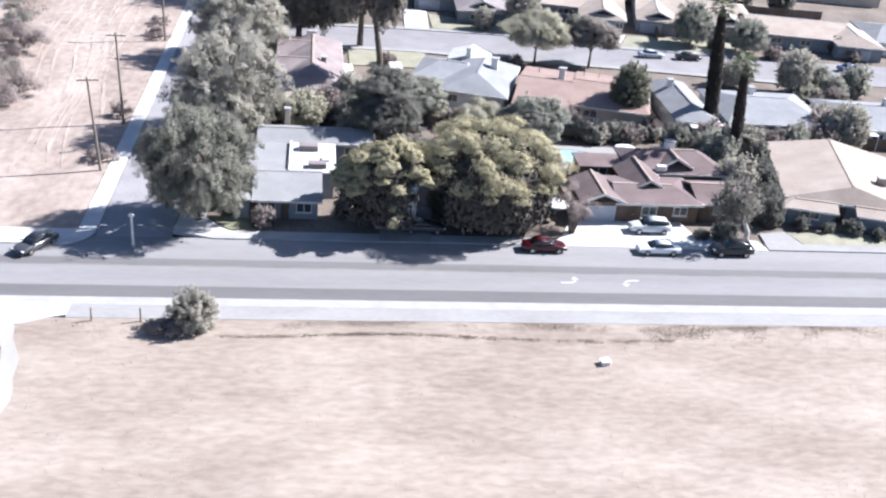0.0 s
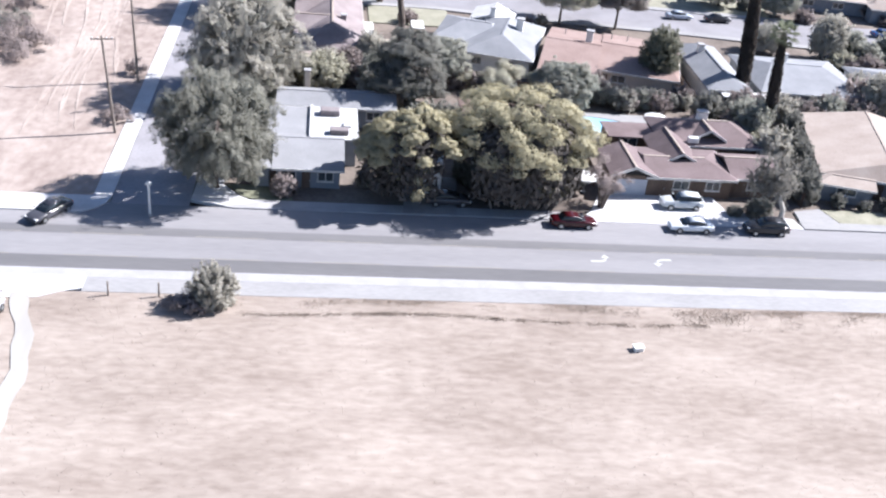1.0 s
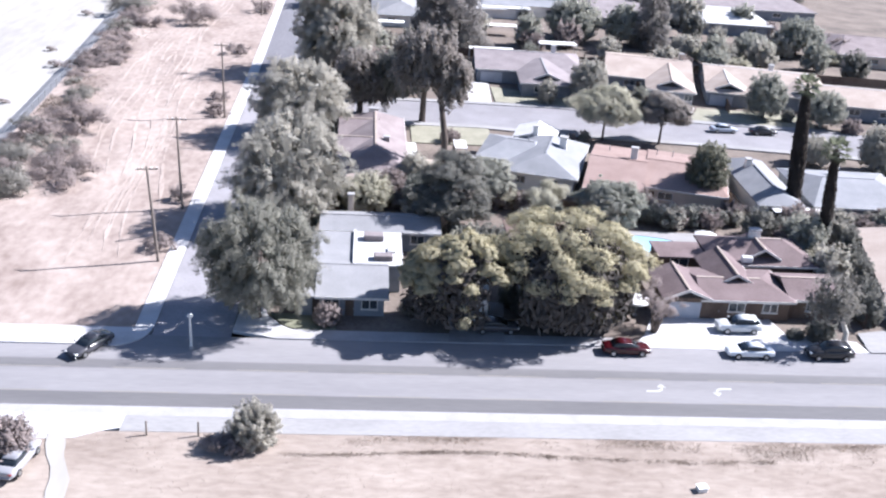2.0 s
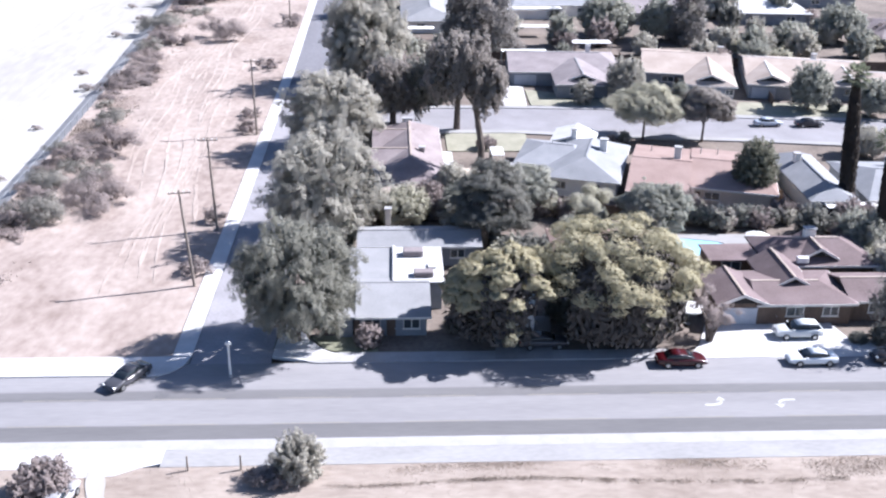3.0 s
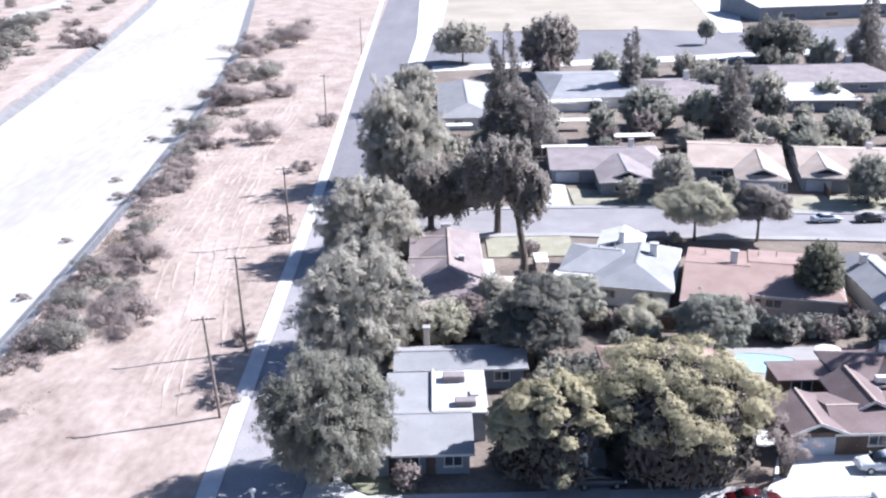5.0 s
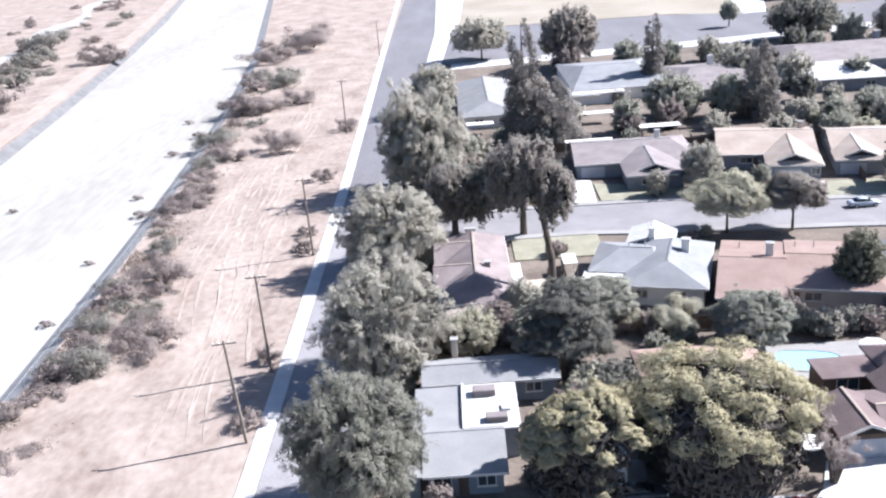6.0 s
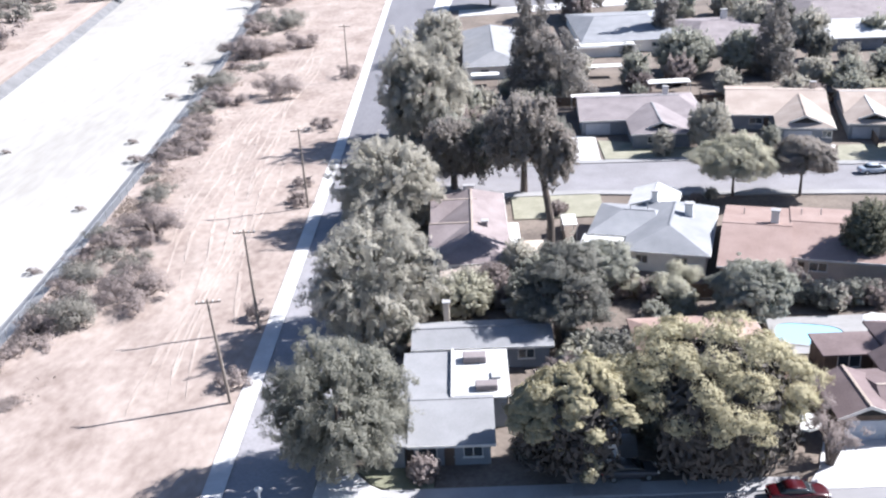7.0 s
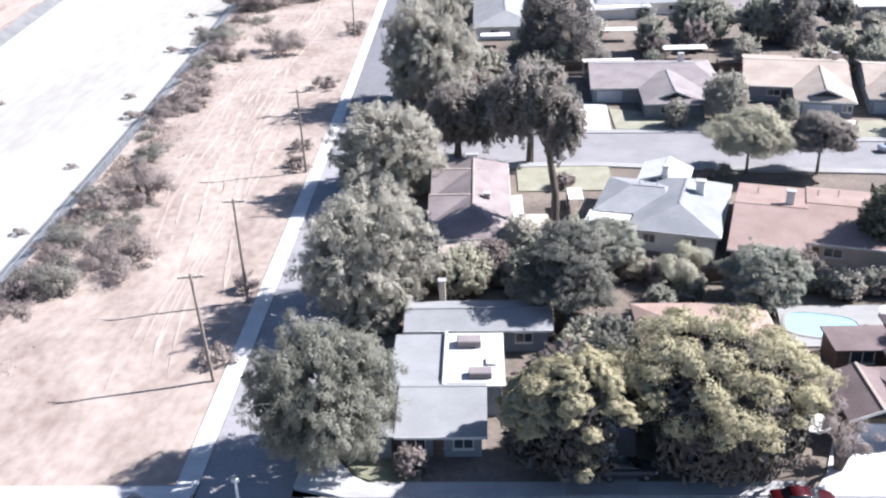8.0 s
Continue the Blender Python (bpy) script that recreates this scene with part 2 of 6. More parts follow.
def box(x0, x1, y0, y1, z0, z1, bevel=0.0):
    return add_box(bmesh.new(), x0, x1, y0, y1, z0, z1, bevel)


def add_tube(bm, path, radii, sides=8, cap=True):
    """A round tapering tube along a path."""
    rings = []
    for i, p in enumerate(path):
        p = Vector(p)
        d = (Vector(path[min(i + 1, len(path) - 1)]) - Vector(path[max(i - 1, 0)])).normalized()
        side = d.cross(Vector((0.31, 0.95, 0.1))).normalized()
        up = d.cross(side)
        rings.append([bm.verts.new(p + radii[i] * (math.cos(a) * side + math.sin(a) * up)) for a in (2 * math.pi * k / sides for k in range(sides))])
    for a, b in zip(rings, rings[1:]):
        for k in range(sides):
            bm.faces.new((a[k], a[(k + 1) % sides], b[(k + 1) % sides], b[k]))
    if cap:
        bm.faces.new(rings[0][::-1])
        bm.faces.new(rings[-1])
    return bm


def sheet(name, outline, z, thick, material, label, category, bevel=0.03):
    """A flat slab from an outline, its top at z."""
    bm = bmesh.new()
    top = bm.faces.new([bm.verts.new((x, y, z)) for x, y in outline])
    if top.normal.z < 0:
        top.normal_flip()
    made = bmesh.ops.extrude_face_region(bm, geom=[top])
    vs = [g for g in made["geom"] if isinstance(g, bmesh.types.BMVert)]
    bmesh.ops.translate(bm, vec=(0, 0, -thick), verts=[v for v in top.verts])
    bmesh.ops.recalc_face_normals(bm, faces=bm.faces)
    ob = new(name, mesh_from(name, bm, material))
    return tagged(ob, label, category, kind="structure")


def relief(name, x0, x1, y0, y1, step, z, amp, material, label, category, scale=0.08, clip=None, edge=None):
    """An uneven sheet of ground. edge: x of its west border by y."""
    nx, ny = max(2, int((x1 - x0) / step)), max(2, int((y1 - y0) / step))
    verts, faces = [], []
    for j in range(ny + 1):
        y = y0 + (y1 - y0) * j / ny
        left = edge(y) if edge else x0
        for i in range(nx + 1):
            x = left + (x1 - left) * i / nx
            b = min(1.0, (1 - abs(2 * i / nx - 1)) * 4, (1 - abs(2 * j / ny - 1)) * 6)
            h = noise.fractal(Vector((x * scale, y * scale, 3.1)), 0.9, 2.1, 4) * amp * b
            verts.append((x, y, z + max(h, -0.9 * amp)))
    for j in range(ny):
        for i in range(nx):
            a = j * (nx + 1) + i
            faces.append((a, a + 1, a + nx + 2, a + nx + 1))
    me = bpy.data.meshes.new(name)
    me.from_pydata(verts, [], faces)
    me.materials.append(material)
    for p in me.polygons:
        p.use_smooth = True
    return tagged(new(name, me), label, category, kind="structure")


# ---- ground and streets ----
def wash_edge(y):
    """x of the fence that borders the dry channel."""
    return -85.0 - 0.02 * (y - 40) - 0.000165 * (y - 40) ** 2 if y < 330 else -104.7 - 0.14 * (y - 330)


def wash_west(y):
    return -134.5 - 0.09 * (y - 60) - 0.00008 * (y - 60) ** 2


gm = bmesh.new()
for q in (((-3000, -3000), (3000, -3000), (3000, 4000), (-3000, 4000)),):
    gm.faces.new([gm.verts.new((x, y, -2.4)) for x, y in q])
ground = tagged(new("ground", mesh_from("ground", gm, M["soil"])), "dry earth plain reaching out to the horizon", "ground", kind="structure")

yards = relief("yards", -41.0, 700.0, 8.0, 1500.0, 12.0, -0.12, 0.05, M["soil"], "bare brown yard soil between the houses", "ground")
field = relief("field", -400, 400, -260, -8.9, 2.5, 0.02, 0.22, M["dry_field"], "mown field of dry straw-coloured grass beside the road", "field", 0.11)
dirt_lot = relief("dirt_lot", -86, -53.6, 9.4, 700, 2.0, 0.0, 0.28, M["pink_dirt"], "bare pinkish dirt lot between the street and the channel", "ground", 0.16, edge=lambda y: wash_edge(max(y, 40)) + (0 if y > 40 else 0))
west_lot = relief("west_lot", -400, -53.6, 9.4, 40, 6.0, -0.15, 0.1, M["pink_dirt"], "bare dirt ground by the channel crossing", "ground")


def strip(name, west, east, y0, y1, z, material, label, category, n=60, zw=None):
    """A long sheet between two borders given by y."""
    bm = bmesh.new()
    rows = []
    for i in range(n + 1):
        y = y0 + (y1 - y0) * (i / n) ** 1.6
        rows.append((bm.verts.new((west(y), y, z if zw is None else zw)), bm.verts.new((east(y), y, z))))
    for a, b in zip(rows, rows[1:]):
        bm.faces.new((a[0], a[1], b[1], b[0]))
    return tagged(new(name, mesh_from(name, bm, material)), label, category, kind="structure")


channel = strip("channel", lambda y: wash_west(y) + 2.6, lambda y: wash_edge(y) - 4.0, 20, 1500, -1.6, M["sand"], "broad dry channel bed of bright pale sand", "channel")
bank_east = strip("bank_east", lambda y: wash_edge(y) - 4.0, lambda y: wash_edge(y), 20, 1500, 0.0, M["bank"], "sloping grey concrete bank of the channel", "bank", zw=-1.6)
bank_west = strip("bank_west", lambda y: wash_west(y), lambda y: wash_west(y) + 2.6, 20, 1500, -1.6, M["dark_concrete"], "dark concrete bank of the channel", "bank", zw=0.2)
far_bank = strip("far_bank", lambda y: -900.0, lambda y: wash_west(y), 20, 1500, 0.2, M["pink_dirt"], "dry brushy ground beyond the channel", "ground")

def lot_z(x, y):
    """Height of the uneven dirt lot."""
    left = wash_edge(max(y, 40))
    u, v = (x - left) / (-53.6 - left), (y - 9.4) / 690.6
    b = max(0.0, min(1.0, (1 - abs(2 * u - 1)) * 4, (1 - abs(2 * v - 1)) * 6))
    return max(noise.fractal(Vector((x * 0.16, y * 0.16, 3.1)), 0.9, 2.1, 4) * 0.28, -0.25) * b


# wheel tracks pressed into the lot
def rut(pts, half):
    """A pale, uneven wheel rut that follows a line over the lot."""
    bm = bmesh.new()
    rows = []
    for i, (x, y) in enumerate(pts):
        a, b = Vector(pts[max(0, i - 1)]), Vector(pts[min(len(pts) - 1, i + 1)])
        side = Vector((b.y - a.y, a.x - b.x)).normalized()
        wide = half * max(0.15, 0.7 + 1.1 * noise.noise(Vector((x * 0.3, y * 0.3, 9.0)))) * min(1.0, i / 4, (len(pts) - 1 - i) / 4)
        rows.append([bm.verts.new((x + side.x * q * wide, y + side.y * q * wide, lot_z(x + side.x * q * wide, y) + 0.045)) for q in (-1, 1)])
    for a, b in zip(rows, rows[1:]):
        bm.faces.new((a[0], a[1], b[1], b[0]))
    tagged(new("wheel_track", mesh_from("wheel_track", bm, M["wheel_track"])), "pale wheel track pressed into the dirt lot", "track", "wheel tracks in the lot", "structure")


for dx, wob, y0, y1, half in ((-62.6, 0.0, 30, 240, 0.3), (-64.3, 0.2, 30, 235, 0.26), (-67.4, 0.9, 55, 210, 0.3), (-69.1, 1.0, 58, 215, 0.24), (-59.4, 2.1, 26, 120, 0.22), (-60.9, 2.2, 26, 118, 0.26), (-72.0, 1.6, 84, 190, 0.3), (-65.6, 0.5, 24, 150, 0.34), (-70.6, 0.7, 70, 170, 0.3), (-58.2, 1.2, 40, 160, 0.3), (-61.8, 0.3, 60, 230, 0.36), (-66.4, 1.4, 90, 230, 0.34)):
    n = int((y1 - y0) / 2)
    rut([(dx + 1.5 * math.sin(y * 0.035 + wob) + 0.8 * math.sin(y * 0.11 + 3 * wob) - 0.03 * (y - 22), y) for y in (y0 + 2.0 * i for i in range(n))], half)
road = sheet("road", [(-700, -4.9), (700, -4.9), (700, 8.2), (-700, 8.2)], 0.0, 0.3, M["road"], "wide grey asphalt road with worn dark wheel lanes", "road")


def street_west(y):
    return -51.6 - 0.011 * max(0, y - 120)


def street_east(y):
    return -43.4 + 0.034 * max(0, min(y, 340) - 120)


side_street = strip("side_street", street_west, street_east, 8.2, 117, -0.01, M["side_asphalt"], "pale grey asphalt side street lined with trees", "road")
side_street_far = strip("side_street_far", street_west, street_east, 117, 1400, -0.01, M["dark_asphalt"], "darker grey asphalt at the far end of the side street", "road")
west_walk = strip("west_walk", lambda y: street_west(y) - 2.0, street_west, 9.6, 1400, 0.1, M["white_concrete"], "bright concrete walk along the side street", "pavement")
east_walk = strip("east_walk", street_east, lambda y: street_east(y) + 2.4 + 0.02 * max(0, min(y, 340) - 120), 10.2, 165, 0.1, M["soil"], "dusty verge on the tree side of the street", "verge")
east_walk_far = strip("east_walk_far", street_east, lambda y: street_east(y) + 2.4 + 0.02 * max(0, min(y, 340) - 120), 165, 1400, 0.1, M["white_concrete"], "pale concrete walk at the far end of the street", "pavement")
gutter = sheet("gutter", [(-700, -6.3), (700, -6.3), (700, -4.9), (-700, -4.9)], 0.01, 0.3, M["concrete"], "pale concrete gutter along the road", "gutter")
kerb_south = sheet("kerb_south", [(-51.0, -6.5), (700, -6.5), (700, -6.3), (-51.0, -6.3)], 0.06, 0.4, M["concrete"], "worn concrete kerb on the field side", "kerb")
pavement_south = sheet("pavement_south", [(-51.0, -8.9), (700, -8.9), (700, -6.5), (-51.0, -6.5)], 0.05, 0.4, M["pale_concrete"], "pale concrete pavement beside the dry field", "pavement")
apron_south = sheet("apron_south", [(-62.0, -9.3), (-58.0, -10.2), (-54.6, -10.0), (-52.8, -9.0), (-51.0, -8.4), (-51.0, -6.3), (-62.0, -6.3)], 0.055, 0.3, M["white_concrete"], "bright concrete apron where the dirt track leaves the road", "pavement")
pavement_south_west = sheet("pavement_south_west", [(-700, -8.9), (-62, -8.9), (-62, -6.3), (-700, -6.3)], 0.05, 0.4, M["white_concrete"], "pale concrete pavement beside the dry field", "pavement")


def corner(cx, cy, r, a0, a1, n=8):
    return [(cx + r * math.cos(radians(a0 + (a1 - a0) * i / n)), cy + r * math.sin(radians(a0 + (a1 - a0) * i / n))) for i in range(n + 1)]


pavement_west = sheet("pavement_west", [(-700, 6.0), (-57.0, 6.0)] + corner(-55.6, 9.6, 3.9, -80, 0, 6) + [(-53.6, 9.6), (-700, 9.6)], 0.13, 0.4, M["white_concrete"], "bright concrete pavement at the street corner", "pavement")
pavement_north = sheet("pavement_north", [(-41.0, 10.0)] + corner(-38.6, 10.4, 2.4, 190, 270, 6) + [(-0.5, 8.2), (-0.5, 10.0)], 0.14, 0.4, M["concrete"], "concrete pavement under the roadside trees", "pavement")
pavement_east = sheet("pavement_east", [(26.5, 8.2), (700, 8.2), (700, 9.9), (26.5, 9.9)], 0.14, 0.4, M["pale_concrete"], "pale concrete pavement in front of the houses", "pavement")
driveway = sheet("driveway", [(-0.5, 8.2), (26.5, 8.2), (26.0, 10.6), (18.2, 12.2), (17.6, 15.4), (3.4, 15.2), (1.6, 11.0)], 0.05, 0.3, M["white_concrete"], "broad bright concrete driveway in front of the garage", "driveway")
corner_drive = sheet("corner_drive", [(-43.0, 16.0), (-43.4, 9.4), (-39.8, 8.4), (-36.4, 9.3), (-38.4, 10.8), (-40.2, 13.2), (-40.4, 16.5)], 0.17, 0.4, M["white_concrete"], "curved white concrete path at the corner house", "driveway")
corner_lawn = sheet("corner_lawn", [(-38.2, 10.9), (-36.2, 9.9), (-32.6, 10.0), (-32.6, 13.4), (-39.9, 13.6)], 0.12, 0.3, M["lawn"], "small green front lawn of the corner house", "lawn")
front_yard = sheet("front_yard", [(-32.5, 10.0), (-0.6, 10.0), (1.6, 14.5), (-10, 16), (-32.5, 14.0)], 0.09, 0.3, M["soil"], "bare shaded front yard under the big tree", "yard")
van_drive = sheet("van_drive", [(-20.5, 8.3), (-14.5, 8.3), (-13.5, 17.5), (-19.5, 17.5)], 0.155, 0.3, M["pale_concrete"], "pale concrete drive under the big tree", "driveway")
tan_drive = sheet("tan_drive", [(26.7, 9.95), (31.6, 9.95), (30.6, 13.4), (27.0, 12.6)], 0.11, 0.3, M["pale_concrete"], "pale concrete drive before the tan house", "driveway")
tan_lawn = sheet("tan_lawn", [(31.7, 9.95), (60, 9.95), (60, 13), (30.8, 13.2)], 0.1, 0.3, M["dry_lawn"], "dry front lawn before the tan house", "lawn")

# the inner street bends slightly as it goes east
inner = [(-45, 99.5), (-10, 99.8), (8, 99.0), (32, 93.5), (60, 91), (200, 88), (200, 75), (60, 77), (30, 81.5), (4, 84.0), (-10, 86.5), (-45, 86.5)]
inner_street = sheet("inner_street", inner, 0.0, 0.3, M["asphalt"], "quiet grey residential street behind the front houses", "road")
inner_walk_south = sheet("inner_walk_south", [(-38, 84.6), (-10, 84.6), (4, 82.2), (30, 79.7), (60, 75.2), (60, 76.9), (30, 81.4), (4, 83.9), (-10, 86.4), (-38, 86.4)], 0.13, 0.3, M["pale_concrete"], "pale pavement along the inner street", "pavement")
inner_walk_north = sheet("inner_walk_north", [(-38, 99.7), (-10, 99.9), (8, 99.1), (32, 93.6), (60, 91.1), (60, 92.9), (32, 95.4), (8, 100.8), (-10, 101.6), (-38, 101.5)], 0.13, 0.3, M["pale_concrete"], "pale pavement along the inner street", "pavement")
lawn_south = sheet("lawn_south", [(-22, 75), (-8.5, 75), (-8.0, 84.5), (-22, 84.5)], 0.06, 0.3, M["dry_lawn"], "yellowish lawn beside the rusty roofed house", "lawn")
lawn_a = sheet("lawn_a", [(-4.8, 101.8), (12, 100.6), (12, 106), (-4.6, 113)], 0.08, 0.3, M["dry_lawn"], "pale dry front lawn on the inner street", "lawn")
drive_a = sheet("drive_a", [(-10.4, 101.4), (-5.6, 101.4), (-4.8, 115), (-9.6, 117)], 0.1, 0.3, M["white_concrete"], "white concrete driveway on the inner street", "driveway")
lawn_b = sheet("lawn_b", [(32, 95.5), (56, 93.0), (58, 102), (36, 104)], 0.08, 0.3, M["dry_lawn"], "dry front lawn on the inner street", "lawn")
drive_b = sheet("drive_b", [(27, 96.6), (31.8, 95.6), (35.5, 104), (29, 104.5)], 0.1, 0.3, M["white_concrete"], "white concrete driveway on the inner street", "driveway")
patio = sheet("patio", [(-22.5, 57.5), (-18.3, 57.5), (-18.3, 66.5), (-22.5, 66.5)], 0.1, 0.3, M["stucco_tan"], "tan paved patio beside the rusty roofed house", "patio")
pool_deck = sheet("pool_deck", [(4.0, 31.6), (19.0, 31.6), (19.0, 40.2), (5.2, 40.2)], 0.07, 0.3, M["pale_concrete"], "bright concrete deck round a swimming pool", "patio")

# far street, park and its paths
far_walk = sheet("far_walk", [(-30, 252), (20, 258), (60, 263), (100, 271), (300, 312), (300, 324), (100, 282), (60, 274), (20, 269), (-30, 263)], 0.03, 0.3, M["white_concrete"], "pale pavement along the far street", "pavement")
far_street = sheet("far_street", [(-36, 263), (20, 269), (60, 274), (100, 282), (300, 324), (300, 372), (90, 332), (60, 345), (-36, 351)], 0.0, 0.3, M["dark_asphalt"], "far grey street before the open park", "road")
park = sheet("park", [(-26, 351), (60, 346), (86, 332), (113, 493), (125, 565), (-17, 565)], 0.05, 0.3, M["park_grass"], "open park field of pale dry grass", "field")
far_corner = sheet("far_corner", [(-34, 351), (-26.2, 351), (-17.2, 565), (-27, 565)], 0.04, 0.3, M["white_concrete"], "bright pavement at the corner of the park", "pavement")
park_path = sheet("park_path", [(86.4, 332), (96, 333), (110, 385), (126, 490), (142, 565), (125.3, 565), (113.3, 493)], 0.05, 0.3, M["white_concrete"], "bright path beside the park", "pavement")

def field_z(x, y):
    """Height of the uneven field."""
    h = noise.fractal(Vector((x * 0.11, y * 0.11, 3.1)), 0.9, 2.1, 4) * 0.22
    return 0.02 + max(h, -0.2) * min(1.0, max(0.0, -8.9 - y) / 20.9)


# dirt track across the field
bm = bmesh.new()
rows = []
for i in range(30):
    y = -9.4 - i * 1.6
    x = -56.4 + 3.0 * math.sin(min(1.0, (-9.4 - y) / 13) * math.pi / 2) + 0.05 * min(0, y + 24)
    rows.append([bm.verts.new((x + s * (0.75 + 0.2 * math.sin(i * 1.7 + s)), y, field_z(x + s, y) + 0.07)) for s in (-1, 1)])
for a, b in zip(rows, rows[1:]):
    bm.faces.new((a[0], a[1], b[1], b[0]))
tagged(new("dirt_track", mesh_from("dirt_track", bm, M["sand"])), "pale dirt track leading across the dry field", "track", kind="structure")


def turn_arrow(x, y, flip):
    """A curved turn arrow painted on the road: shaft, bend and head."""
    bm = bmesh.new()
    mid = [(-1.1, -0.28), (-0.2, -0.28), (0.25, -0.2), (0.55, 0.05), (0.62, 0.3)]
    left = [bm.verts.new((px, py + 0.13, 0.008)) for px, py in mid]
    right = [bm.verts.new((px + (0.08 if i > 2 else 0), py - 0.13, 0.008)) for i, (px, py) in enumerate(mid)]
    for i in range(4):
        bm.faces.new((right[i], right[i + 1], left[i + 1], left[i]))
    bm.faces.new([bm.verts.new(p) for p in ((0.15, 0.3, 0.008), (1.1, 0.3, 0.008), (0.66, 0.85, 0.008))])
    ob = new("road_arrow", mesh_from("road_arrow", bm, M["road_paint"]))
    ob.matrix_world = pose(x, y, 0, 0, 0, 180 if flip else 0) @ Matrix.Diagonal((1.0, 1.25, 1, 1))
    tagged(ob, "white turn arrow painted on the asphalt", "road marking", "turn arrows on the road", "structure")


turn_arrow(0.0, -0.1, False)
turn_arrow(6.8, -0.1, True)
for name, y, w, mm in (("lane_line", 1.75, 0.1, "yellow_paint"), ("lane_line", -2.5, 0.1, "yellow_paint")):
    for x0 in range(-150, 150, 12):
        bm = bmesh.new()
        bm.faces.new([bm.verts.new(p) for p in ((x0, y - w / 2, 0.006), (x0 + 7, y - w / 2, 0.006), (x0 + 7, y + w / 2, 0.006), (x0, y + w / 2, 0.006))])
        tagged(new(name, mesh_from(name, bm, M[mm])), "worn yellowish lane line on the asphalt", "road marking", "lane lines", "structure")


# ---- plants ----
def leaf_mesh(name, pos, nrm, size, material, droop=0.0, aspect=0.55, rng=None):
    """Many small leaf sprays, each a bent diamond of its own."""
    n = len(pos)
    nrm = nrm / np.linalg.norm(nrm, axis=1, keepdims=True)
    t = rng.normal(size=(n, 3))
    t[:, 2] -= droop * 3
    t -= (t * nrm).sum(1, keepdims=True) * nrm * (1 - 0.5 * min(droop, 1))
    t /= np.linalg.norm(t, axis=1, keepdims=True)
    s = np.cross(nrm, t)
    size = size[:, None] * rng.uniform(0.6, 1.3, (n, 1))
    co = np.empty((n, 4, 3))
    co[:, 0] = pos - t * size * 0.5
    co[:, 1] = pos + s * size * aspect * 0.5 + nrm * size * 0.1
    co[:, 2] = pos + t * size * 0.5
    co[:, 3] = pos - s * size * aspect * 0.5 + nrm * size * 0.1
    me = bpy.data.meshes.new(name)
    me.vertices.add(4 * n)
    me.vertices.foreach_set("co", co.ravel())
    me.loops.add(4 * n)
    me.loops.foreach_set("vertex_index", np.arange(4 * n, dtype=np.int32))
    me.polygons.add(n)
    me.polygons.foreach_set("loop_start", np.arange(0, 4 * n, 4, dtype=np.int32))
    me.polygons.foreach_set("loop_total", np.full(n, 4, dtype=np.int32))
    me.update(calc_edges=True)
    me.materials.append(material)
    return me


def cloud(blobs, count, rng, fill=0.15, core=None):
    """Points and outward directions spread over a set of leafy clumps (x, y, z, rx, rz)."""
    b = np.array(blobs)
    w = b[:, 3] * (b[:, 3] + b[:, 4])
    k = rng.choice(len(b), count, p=w / w.sum())
    d = rng.normal(size=(count, 3))
    d /= np.linalg.norm(d, axis=1, keepdims=True)
    r = np.where(rng.random(count) < fill, rng.uniform(0.2, 0.8, count), rng.uniform(0.82, 1.08, count))
    pos = b[k, :3] + d * r[:, None] * np.stack([b[k, 3], b[k, 3], b[k, 4]], 1)
    nrm = d + rng.normal(size=d.shape) * 0.2 + np.array((0, 0, 0.05))
    if core is not None:
        out = (pos - np.array(core[:3])) / np.array((core[3], core[3], core[4]))
        nrm = nrm * 0.75 + out * 0.7
    return pos, nrm


